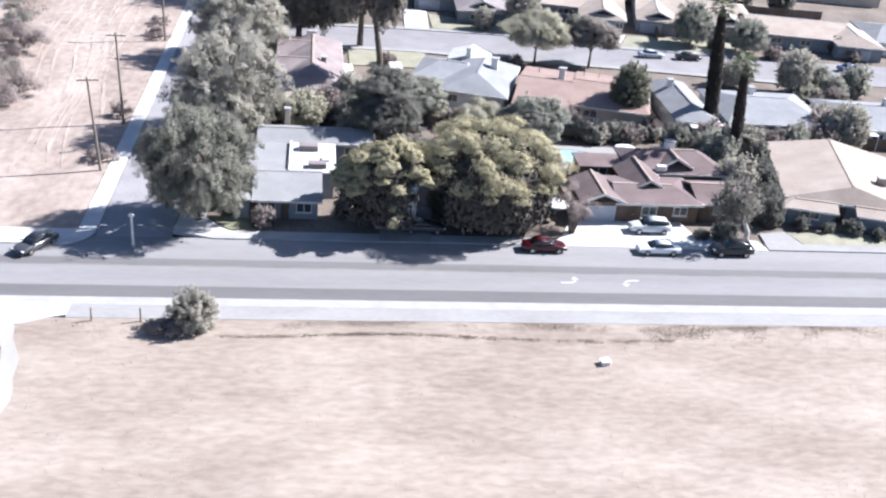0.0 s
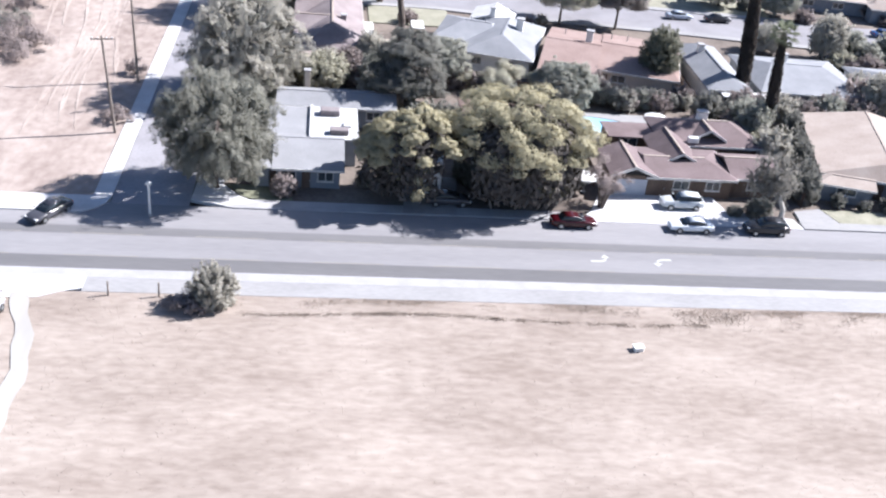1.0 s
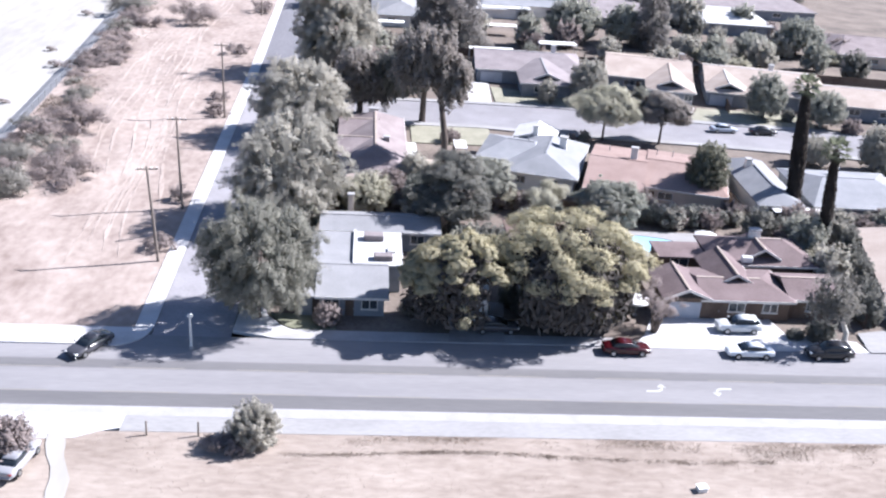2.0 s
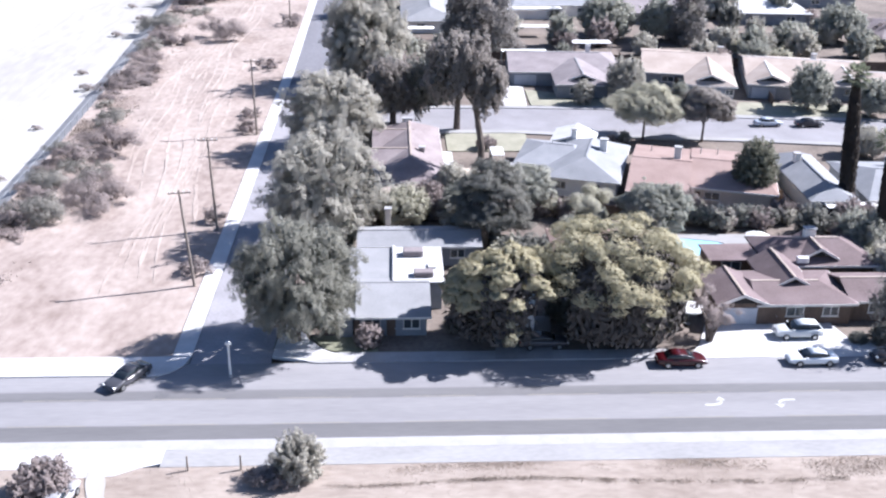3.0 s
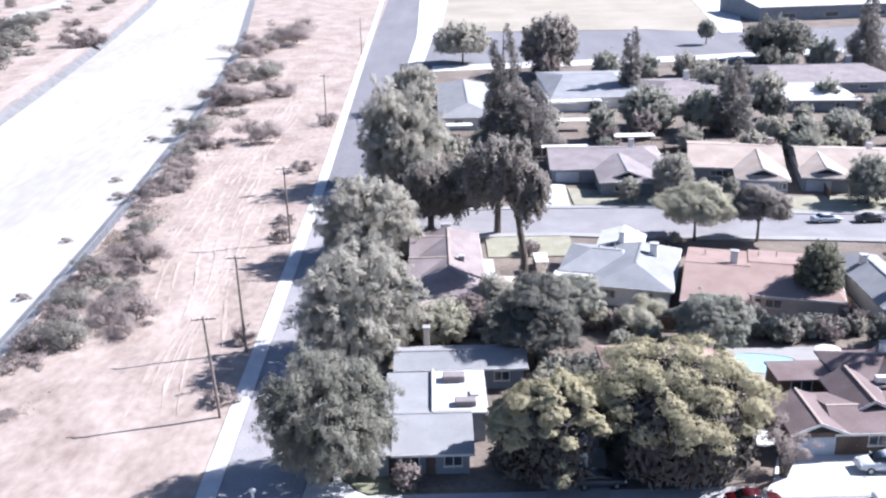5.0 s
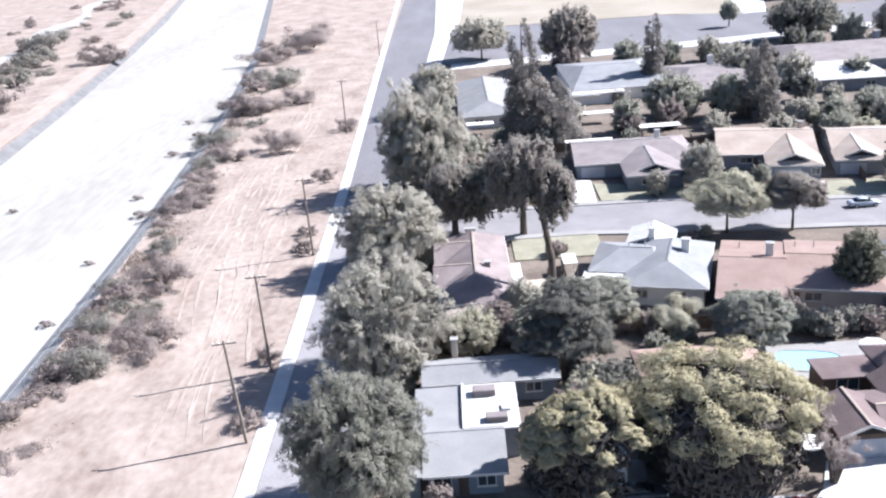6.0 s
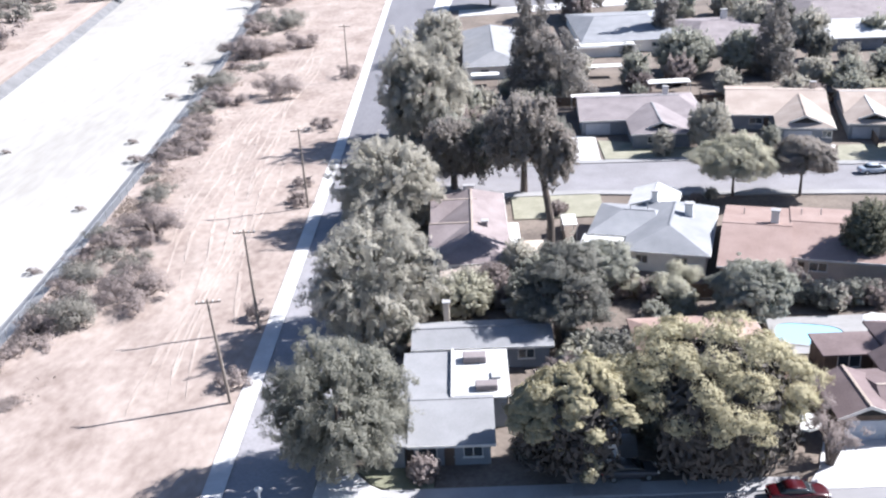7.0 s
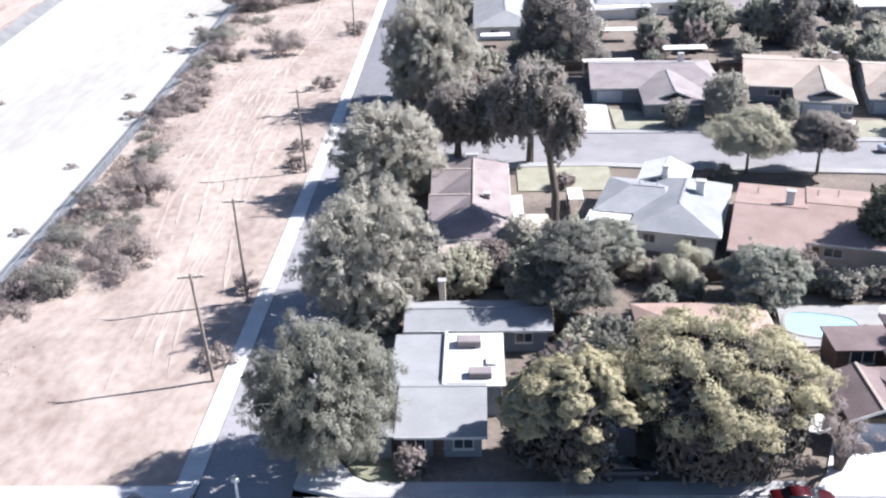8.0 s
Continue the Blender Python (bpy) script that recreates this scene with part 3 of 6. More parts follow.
def crown_mesh(rng, R, z0, z1, belly, leaf, leafsize, droop, cover, spacing, rough, taper, at=(0, 0), tuft=0.75):
    """A leafy dome of uneven lumps: short sprays grow out of a rough shell and hang where the kind droops."""
    zc = z0 + (z1 - z0) * belly
    up, down = z1 - zc, zc - z0
    area = 2 * math.pi * R * R + 2 * math.pi * R * (up + down) * 0.75
    S = int(min(2600, area / (spacing * spacing)))
    i = np.arange(S) + 0.5
    u = np.clip(-0.92 + 1.9 * i / S + rng.normal(0, 0.04, S), -0.95, 0.99)
    a = i * 2.39996 + rng.normal(0, 0.25, S)
    c = np.where(u > 0, np.maximum(0, 1 - np.abs(u) ** 2.3) ** 0.5, 1 - taper * np.abs(u) ** 1.2)
    base = np.stack([R * c * np.cos(a), R * c * np.sin(a), np.where(u > 0, up, down) * u], 1)
    o = rng.uniform(0, 50, 3)
    lump, fine = R * 0.42, max(0.7, R * 0.17)

    def swell(p):
        return 1.0 + rough * (1.3 * noise.noise(Vector(p / lump + o)) + 0.8 * noise.noise(Vector(p / fine + o)))

    f = np.array([swell(p) for p in base])
    slope = np.array([[swell(p + d) - v for d in np.eye(3) * 0.3] for p, v in zip(base, f)]) / 0.3
    out = base / np.array((R * R, R * R, up * up))
    out[:, 2] = np.where(u > 0, out[:, 2], -taper * 0.8 * c / R)
    out /= np.linalg.norm(out, axis=1, keepdims=True)
    slope -= (slope * out).sum(1, keepdims=True) * out
    out = out - slope * np.linalg.norm(base, axis=1, keepdims=True) * 0.9
    out /= np.linalg.norm(out, axis=1, keepdims=True)
    base = base * (f - np.abs(rng.normal(0, 0.05, S)))[:, None]
    grow = out * (1 - 0.7 * min(droop, 1)) + np.array((0, 0, 0.35 - 1.6 * droop)) + rng.normal(size=(S, 3)) * 0.25
    grow /= np.linalg.norm(grow, axis=1, keepdims=True)
    n = int(min(66000, cover * area / (leafsize * leafsize * 0.275)))
    k = rng.integers(0, S, n)
    long = (spacing * rng.uniform(0.8, 1.9, S))[k]
    t = rng.random(n)
    wide = spacing * 0.30 * (1.15 - 0.6 * t)
    off = rng.normal(size=(n, 3)) + grow[k] * (1.2 * (t - 0.3))[:, None]
    off /= np.linalg.norm(off, axis=1, keepdims=True)
    pos = base[k] + grow[k] * ((t - 0.4) * long)[:, None] + off * (wide * rng.uniform(0.9, 1.9, n))[:, None]
    nrm = out[k] * 0.7 + off * tuft + rng.normal(size=(n, 3)) * 0.12
    q = n // 3
    k = rng.integers(0, S, q)
    inner = base[k] * rng.uniform(0.62, 0.86, q)[:, None]
    pos = np.concatenate([pos, inner])
    nrm = np.concatenate([nrm, out[k] + rng.normal(size=(q, 3)) * 0.3])
    size = np.concatenate([np.full(n, leafsize), np.full(q, leafsize * 3.0)])
    pos += np.array((at[0], at[1], zc))
    keep = pos[:, 2] > 0.12
    return leaf_mesh("crown", pos[keep], nrm[keep], size[keep], M[leaf], droop * 0.6, 0.55, rng)


def lobed_mesh(rng, R, z0, z1, leaf, leafsize, lobes, cover=1.5, depth=1.0, edge=-0.25, droop=0.1, full=1.2):
    """A broad crown of rounded lobes over a dark inside: lit tops, deep shade between and below them."""
    zc = z0 + (z1 - z0) * 0.3
    up, down = z1 - zc, zc - z0
    i = np.arange(lobes) + 0.5
    u = edge + (1 - edge) * (1 - i / lobes) ** 0.9 + rng.normal(0, 0.03, lobes)
    u = np.clip(u, edge, 0.97)
    a = i * 2.39996 + rng.normal(0, 0.22, lobes)
    c = np.sqrt(np.maximum(0.02, 1 - np.abs(u) ** 2.2))
    rb = R * rng.uniform(0.75, 1.35, lobes) * full / math.sqrt(lobes) * (1.0 - 0.2 * (u < 0))
    reach = rng.uniform(0.84, 1.08, lobes)
    rx = (R - rb * 0.8) * reach
    b = np.stack([rx * c * np.cos(a), rx * c * np.sin(a) * depth, zc + np.where(u > 0, (up - rb * 0.8) * reach, down) * u], 1)
    sc = rng.uniform(0.75, 1.35, (lobes, 3)) * np.array((1.06, 1.06, 0.8))
    n = int(min(70000, cover * (4 * rb * rb).sum() * 3.2 / (leafsize * leafsize * 0.275)))
    k = rng.choice(lobes, n, p=rb * rb / (rb * rb).sum())
    d = rng.normal(size=(n, 3))
    d[:, 2] = np.where(d[:, 2] < -0.2, -d[:, 2] * 0.6, d[:, 2])
    out = b[k] - np.array((0, 0, zc))
    out /= np.linalg.norm(out, axis=1, keepdims=True)
    d /= np.linalg.norm(d, axis=1, keepdims=True)
    d = d + out * 0.45
    d /= np.linalg.norm(d, axis=1, keepdims=True)
    bump = np.array([noise.noise(Vector(p)) for p in (d[::1] * 2.6 + b[k] * 0.7)])
    pos = b[k] + d * (rb[k] * (0.92 + 0.5 * bump) * rng.uniform(0.82, 1.1, n))[:, None] * sc[k]
    nrm = d + rng.normal(size=(n, 3)) * 0.28
    keep = pos[:, 2] > 0.3
    return leaf_mesh("crown", pos[keep], nrm[keep], np.full(int(keep.sum()), leafsize), M[leaf], droop, 0.55, rng)


def shade_twig_mesh(rng, R, z0, z1, depth, count, down, gap=None):
    """Dark filler twigs inside a crown and below it; their colour paints its shade."""
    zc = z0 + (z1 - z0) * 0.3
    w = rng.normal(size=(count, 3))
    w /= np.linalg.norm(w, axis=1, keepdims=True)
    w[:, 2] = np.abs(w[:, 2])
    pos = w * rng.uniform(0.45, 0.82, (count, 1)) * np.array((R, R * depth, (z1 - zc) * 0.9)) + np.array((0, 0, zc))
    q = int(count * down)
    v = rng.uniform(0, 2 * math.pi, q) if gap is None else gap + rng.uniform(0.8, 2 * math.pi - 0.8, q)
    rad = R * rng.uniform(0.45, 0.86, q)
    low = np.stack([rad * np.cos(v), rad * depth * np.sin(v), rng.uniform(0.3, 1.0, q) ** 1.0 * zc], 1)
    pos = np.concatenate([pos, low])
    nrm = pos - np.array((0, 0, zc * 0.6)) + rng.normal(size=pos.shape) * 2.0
    return leaf_mesh("shade_filler", pos, nrm, np.full(len(pos), 1.1), M["shade_twig"], 0.3, 0.3, rng)


def lobed_tree(x, y, h, w, low, leaf, label, seed=0, lobes=40, leafsize=0.24, depth=1.0, edge=-0.25, sprigs=0, trunk_r=0.3, cover=1.5, full=1.2, gap=None):
    """A wide tree with a lumpy dome on forking limbs; sprigs: leafy shoots that hang below the dome."""
    rng = np.random.default_rng(seed + 2000)
    e = thing("tree", pose(x, y, 0), label, "tree")
    part("trunk", trunk_mesh(rng, h * 0.62, trunk_r, w * 0.4, 9), M["bark"], e)
    c = new("crown", lobed_mesh(rng, w / 2, low, h, leaf, leafsize, lobes, cover, depth, edge, full=full))
    c.parent = e
    # added dark twigs paint the shade between and below the lobes
    g = new("shade_filler", shade_twig_mesh(rng, w / 2, low, h, depth, int(w * w * (16 if sprigs else 7)), 0.9 if sprigs else 0.0, gap))
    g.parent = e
    g["label"] = "added dark twigs that paint shade inside the crown"
    if sprigs:
        blobs = []
        for k in range(sprigs):
            a, q = rng.uniform(4.2, 6.2), w * rng.uniform(0.3, 0.46)
            z = low * rng.uniform(0.5, 1.3)
            blobs += [(q * math.cos(a) + rng.normal(0, 0.4), q * math.sin(a) * depth + rng.normal(0, 0.4), z + 0.5 * j, rng.uniform(0.45, 0.8), rng.uniform(0.4, 0.7)) for j in range(3)]
        pos, nrm = cloud(blobs, sprigs * 700, rng, 0.2)
        g = new("shoot", leaf_mesh("shoot", pos, nrm, np.full(len(pos), leafsize), M[leaf], 0.3, rng=rng))
        g.parent = e
    return e


def trunk_mesh(rng, h, r, crown_r, limbs, lean=(0, 0)):
    bm = bmesh.new()
    top = Vector((lean[0], lean[1], h))
    bend = rng.uniform(-0.25, 0.25, 2)
    path = [(0, 0, -0.25), (bend[0] * 0.3, bend[1] * 0.3, h * 0.3), (top.x * 0.5 + bend[0], top.y * 0.5 + bend[1], h * 0.65), tuple(top)]
    add_tube(bm, path, [r * 1.25, r, r * 0.8, r * 0.45], 9)
    for i in range(limbs):
        a = i * 2.4 + rng.uniform(-0.4, 0.4)
        z = h * rng.uniform(0.45, 0.9)
        e = crown_r * rng.uniform(0.5, 0.8)
        k = z / h
        base = (top.x * k * 0.8, top.y * k * 0.8, z)
        add_tube(bm, [base, (base[0] + math.cos(a) * e * 0.5, base[1] + math.sin(a) * e * 0.5, z + e * 0.35), (base[0] + math.cos(a) * e, base[1] + math.sin(a) * e, z + e * 0.8)], [r * 0.45, r * 0.3, r * 0.1], 6)
    return bm


def tree(x, y, h, w, leaf, label, name="tree", seed=0, low=0.2, spacing=0, rough=0.22, taper=0.3, tuft=0.5, density=1.1, leafsize=0.29, droop=0.0, bark="bark", trunk_r=None, depth=1.0, group="", belly=0.4):
    rng = np.random.default_rng(seed + 1000)
    e = thing(name, pose(x, y, 0, 0, 0, rng.uniform(0, 40)), label, "tree" if name != "shrub" else "shrub", group)
    R = w / 2
    part("trunk", trunk_mesh(rng, h * (low + 0.45), trunk_r or max(0.08, h * 0.022), R, 7), M[bark], e)
    me = crown_mesh(rng, R * 0.96, h * low, h * 0.98, belly, leaf, leafsize, droop, 1.6 * density, spacing or max(0.45, R * 0.17), rough, taper, (0, 0), tuft)
    c = new("crown", me)
    c.parent = e
    if depth != 1.0:
        e.scale = (1, depth, 1)
    return e


def conifer(x, y, h, w, leaf, label, seed=0, name="conifer", power=0.8, base=0.06, leafsize=0.55):
    rng = np.random.default_rng(seed + 5000)
    e = thing(name, pose(x, y, 0), label, "tree")
    part("trunk", add_tube(bmesh.new(), [(0, 0, -0.2), (0, 0, h * 0.5), (0.1, 0, h * 0.97)], [h * 0.02, h * 0.013, 0.04], 8), M["bark"], e)
    blobs = []
    z = h * base
    while z < h * 0.98:
        f = 1 - (z / h - base) / (1 - base)
        R = w / 2 * f ** power
        n = max(1, int(7 * f + 1))
        for i in range(n):
            a = 6.283 * i / n + rng.uniform(-0.5, 0.5)
            q = R * rng.uniform(0.45, 0.8)
            r = max(0.3, R * rng.uniform(0.3, 0.5))
            blobs.append((q * math.cos(a), q * math.sin(a), z + rng.uniform(-0.3, 0.3), r, r * 0.8))
        z += max(0.6, R * 0.34)
    area = sum(4 * b[3] * (b[3] + b[4]) for b in blobs)
    pos, nrm = cloud(blobs, int(min(26000, area * 1.2 / (leafsize * leafsize * 0.35))), rng, 0.2)
    c = new("crown", leaf_mesh("crown", pos, nrm, np.full(len(pos), leafsize), M[leaf], 0.2, rng=rng))
    c.parent = e
    return e


def eucalypt(x, y, h, lobes, label, seed=0, leaf="leaf_eucalypt", lean=(0, 0)):
    """A tall trunk under hanging, broken masses of leaves (dx, dy, radius, bottom, top)."""
    rng = np.random.default_rng(seed + 9000)
    e = thing("tree", pose(x, y, 0), label, "tree")
    part("trunk", trunk_mesh(rng, h * 0.85, 0.5, lobes[0][2] * 0.8, 9, lean), M["bark"], e)
    for dx, dy, R, z0, z1 in lobes:
        c = new("crown", crown_mesh(rng, R, z0, z1, 0.55, leaf, 0.4, 0.85, 1.7, 0.75, 0.34, 0.55, (dx, dy)))
        c.parent = e
    return e


def scrub(x, y, h, w, leaf, label, name="shrub", seed=0, density=0.9, leafsize=0.26, group=""):
    """A spreading, broken bush: bent stems under flat ragged layers of small leaves."""
    rng = np.random.default_rng(seed + 4000)
    e = thing(name, pose(x, y, 0, 0, 0, rng.uniform(0, 360)), label, "tree" if name == "tree" else "shrub", group)
    bm = bmesh.new()
    blobs = []
    for i in range(int(rng.integers(6, 10))):
        a, q = i * 2.4 + rng.uniform(-0.6, 0.6), w * 0.5 * math.sqrt(rng.uniform(0.05, 0.8))
        tip = (q * math.cos(a), q * math.sin(a), h * rng.uniform(0.45, 0.85) * (1 - 0.35 * q / (w * 0.5)))
        add_tube(bm, [(0.1 * tip[0], 0.1 * tip[1], -0.1), (tip[0] * 0.45, tip[1] * 0.45, tip[2] * 0.7), tip], [0.035 * h, 0.025 * h, 0.008 * h], 5)
        for k in range(4):
            r = w * rng.uniform(0.06, 0.15)
            blobs.append((tip[0] + rng.normal(0, 0.09) * w, tip[1] + rng.normal(0, 0.09) * w, max(0.2 * h, tip[2] + rng.normal(0, 0.12) * h), r, min(r * rng.uniform(0.5, 0.9), h * 0.28)))
    part("trunk", bm, M["bark"], e)
    area = sum(4 * b[3] * (b[3] + b[4]) for b in blobs)
    pos, nrm = cloud(blobs, int(min(30000, density * area * 1.35 / (leafsize * leafsize * 0.35))), rng, 0.35, (0, 0, 0, w / 2, h * 0.7))
    pos += rng.normal(size=pos.shape) * 0.12 * leafsize / 0.4
    keep = pos[:, 2] > 0.05
    c = new("crown", leaf_mesh("crown", pos[keep], nrm[keep], np.full(int(keep.sum()), leafsize), M[leaf], 0.2, rng=rng))
    c.parent = e
    return e


def palm(x, y, h, skirt, label, seed=0, lean=0.0):
    """A fan palm: trunk, shaggy skirt of dead fronds, crown of fans on stalks."""
    rng = np.random.default_rng(seed + 7000)
    e = thing("palm_tree", pose(x, y, 0), label, "palm tree")
    path = [(0, 0, -0.3), (lean * 0.2, 0, h * 0.35), (lean * 0.6, 0, h * 0.7), (lean, 0, h)]
    part("trunk", add_tube(bmesh.new(), path, [0.55, 0.42, 0.36, 0.3], 10), M["bark"], e)
    n = int(800 + 2000 * skirt)
    u = rng.random(n)
    z = h * (0.12 + 0.84 * u)
    a = rng.uniform(0, 6.283, n)
    r = (0.35 + (0.4 + 0.35 * skirt) * np.sin(np.clip(1.1 - u, 0, 1) * 1.9)) * rng.uniform(0.7, 1.1, n) * 0.75
    pos = np.stack([lean * z / h + r * np.cos(a), r * np.sin(a), z], 1)
    nrm = np.stack([np.cos(a), np.sin(a), 0.3 + 0 * a], 1) + rng.normal(size=(n, 3)) * 0.3
    sk = new("skirt", leaf_mesh("skirt", pos, nrm, np.full(n, 0.9), M["leaf_skirt"], 1.0, 0.35, rng=rng))
    sk.parent = e
    sk["label"] = "shaggy dark skirt of dead fronds"
    for i in range(24):
        az, el = i * 2.4, 1.25 - 1.9 * (i / 24)
        d = Vector((math.cos(az) * math.cos(el), math.sin(az) * math.cos(el), math.sin(el)))
        base = Vector((lean, 0, h - 0.1))
        tip = base + d * 1.3
        bm = bmesh.new()
        add_tube(bm, [tuple(base), tuple(base + d * 0.7), tuple(tip)], [0.04, 0.03, 0.02], 4)
        side = d.cross(Vector((0, 0, 1))).normalized()
        up = side.cross(d)
        for k in range(13):
            b = radians(-105 + 210 * k / 12)
            q = d * math.cos(b) + side * math.sin(b)
            L = 1.15 * (1 - 0.25 * abs(b) / 1.8)
            wv = (d * -math.sin(b) + side * math.cos(b)) * 0.085
            m1 = tip + q * L * 0.55 + up * 0.05
            end = tip + q * L + Vector((0, 0, -0.28))
            vs = [bm.verts.new(p) for p in (tip, m1 + wv, end, m1 - wv)]
            bm.faces.new(vs)
        part("frond", bm, M["leaf_palm"], e)
    return e


def hedge(x0, x1, y, wide, h, leaf, label, seed=0):
    rng = np.random.default_rng(seed + 3000)
    e = thing("hedge", pose((x0 + x1) / 2, y, 0), label, "hedge")
    L = x1 - x0
    blobs = [(-L / 2 + L * (i + 0.5) / max(1, int(L / 1.2)) + rng.uniform(-0.3, 0.3), rng.uniform(-0.2, 0.2) * wide, h * rng.uniform(0.4, 0.62), wide * rng.uniform(0.45, 0.6), h * rng.uniform(0.38, 0.55)) for i in range(max(1, int(L / 1.2)))]
    area = sum(4 * b[3] * (b[3] + b[4]) for b in blobs)
    pos, nrm = cloud(blobs, int(area * 1.3 / (0.4 * 0.4 * 0.35)), rng, 0.15)
    keep = pos[:, 2] > 0.05
    c = new("foliage", leaf_mesh("foliage", pos[keep], nrm[keep], np.full(int(keep.sum()), 0.4), M[leaf], 0.1, rng=rng))
    c.parent = e
    return e


def airy_tree(x, y, h, w, low, lean, leaf, label, seed=0):
    """A leaning pale trunk that forks under a thin, see-through crown of hanging sprays."""
    rng = np.random.default_rng(seed + 6000)
    e = thing("tree", pose(x, y, 0), label, "tree")
    part("trunk", trunk_mesh(rng, h * 0.72, 0.3, w * 0.45, 10, lean), M["pale_bark"], e, "pale peeling bark")
    for dx, dy, R, z0, z1 in ((0.0, 0.0, 0.36, 0.15, 1.0), (-0.24, -0.06, 0.26, 0.0, 0.72), (0.3, 0.05, 0.24, -0.05, 0.68), (0.02, -0.25, 0.24, 0.1, 0.7)):
        c = new("crown", crown_mesh(rng, R * w, low + (h - low) * z0, low + (h - low) * z1, 0.5, leaf, 0.2, 0.6, 0.26, 0.85, 0.45, 0.5, (lean[0] + dx * w, lean[1] + dy * w)))
        c.parent = e
    return e


# roadside and street trees
tree(-41.0, 12.6, 13.0, 12.6, "leaf_corner", "large drooping grey-green pepper tree at the street corner", seed=1, low=0.12, belly=0.5, droop=0.75, leafsize=0.2, spacing=0.85, rough=0.3, taper=0.5, tuft=0.35)
tree(-40.0, 40.6, 14.2, 14.0, "leaf_olive", "large drooping light green pepper tree by the side street", seed=2, low=0.04, belly=0.45, droop=0.6, leafsize=0.23, spacing=1.05, rough=0.34, tuft=0.4)
tree(-40.3, 76.0, 12.8, 15.2, "leaf_olive", "rounded light green tree by the side street", seed=3, low=0.05, droop=0.45, leafsize=0.26, spacing=1.1, rough=0.3, tuft=0.4)
tree(-36.5, 118, 19.0, 16.5, "leaf_olive", "tall light green pepper tree by the side street", seed=4, low=0.03, belly=0.45, droop=0.6, leafsize=0.3, spacing=1.3, rough=0.34, tuft=0.4)
tree(-35.0, 189, 12.0, 12.0, "leaf_olive", "light grey-green tree by the side street", seed=5, low=0.1, leafsize=0.5)
lobed_tree(-22.6, 12.2, 8.6, 6.8, 4.2, "leaf_yellow", "small yellow-green tree in the front yard", 6, 34, 0.18, edge=-0.3, sprigs=2, trunk_r=0.14, cover=1.6, full=1.6)
lobed_tree(-19.2, 12.0, 11.0, 10.4, 4.6, "leaf_yellow", "yellow-green tree with lumpy crown in the front yard", 7, 38, 0.2, edge=-0.15, sprigs=2, trunk_r=0.2, cover=1.7, gap=0.0)
lobed_tree(-7.7, 14.4, 12.6, 18.8, 3.4, "leaf_yellow", "huge spreading yellow-green tree shading the road", 8, 84, 0.22, 0.92, edge=-0.18, sprigs=5, trunk_r=0.42, cover=1.7, gap=math.pi)
scrub(2.8, 11.8, 6.0, 5.4, "leaf_scrub", "thin brownish tree beside the driveway", "tree", 9, 0.7, 0.22)
airy_tree(23.8, 9.4, 8.6, 6.0, 3.2, (-2.0, 0.8), "leaf_dusty", "thin grey-green tree with pale leaning trunk by the driveway", 10)
# yards behind the front houses
lobed_tree(-18.4, 37.6, 11.0, 10.2, 1.4, "leaf_dark", "dark green tree behind the corner house", 11, 34, 0.22, edge=-0.7, trunk_r=0.2, cover=1.2, full=1.85)
lobed_tree(-12.6, 49.4, 6.4, 8.0, 1.4, "leaf_pepper", "grey-green garden tree behind the houses", 12, 30, 0.22, edge=-0.7, trunk_r=0.16, cover=1.2, full=1.85)
lobed_tree(-18.4, 48.4, 5.8, 5.6, 1.2, "leaf_grey", "rounded grey-green garden tree behind the houses", 19, 22, 0.22, edge=-0.7, trunk_r=0.14, cover=1.2, full=1.85)
tree(-21.5, 45.0, 5.2, 5.6, "leaf_grey", "grey-green garden tree behind the houses", seed=13, low=0.1)
tree(-29.6, 45.2, 4.6, 7.2, "leaf_pale", "low light green garden tree behind the corner house", seed=14, low=0.1)
scrub(-5.4, 45.9, 5.0, 8.0, "leaf_pale", "airy pale olive garden tree behind the houses", "tree", 15, 1.0, 0.22)
lobed_tree(3.2, 39.4, 7.4, 9.4, 1.4, "leaf_grey", "dense olive-grey garden tree near the pool", 16, 44, 0.22, edge=-0.7, trunk_r=0.18, cover=1.2, full=1.85)
tree(-26.0, 48.5, 4.4, 4.6, "leaf_scrub", "brownish garden shrub beside the house", "shrub", seed=17, low=0.08)
tree(-22.6, 53.4, 5.4, 4.6, "leaf_olive", "leafy garden tree beside the patio", seed=18, low=0.12)
tree(21.2, 52.6, 9.4, 6.0, "leaf_clipped", "dense rounded clipped tree beside the red roof", seed=19, low=0.06, density=1.2)
eucalypt(-17.9, 59.6, 22.6, ((-3.2, 0.3, 4.0, 14.0, 22.4), (0.5, -0.6, 2.7, 11.4, 18.6), (-5.6, 1.0, 2.6, 13.0, 18.6)), "tall dark eucalyptus with bare trunk and hanging leaves", 1, lean=(-2.2, 0.4))
eucalypt(-19.8, 87.2, 15.0, ((0.4, 0, 4.6, 5.4, 15.0), (-4.6, 0.5, 3.6, 4.4, 12.0), (4.4, -0.6, 2.8, 6.0, 12.0)), "dark eucalyptus with drooping foliage by the inner street", 2, "leaf_dark")
eucalypt(-31.0, 90.0, 11.5, ((0, 0, 4.0, 2.4, 11.4), (3.4, -0.6, 3.0, 2.2, 8.6)), "brownish drooping tree by the inner street", 3)
lobed_tree(11.8, 81.0, 9.2, 11.8, 3.2, "leaf_pale", "domed grey-green street tree on the inner street", 20, 34, 0.24, edge=-0.4, trunk_r=0.2, cover=1.2, full=1.85)
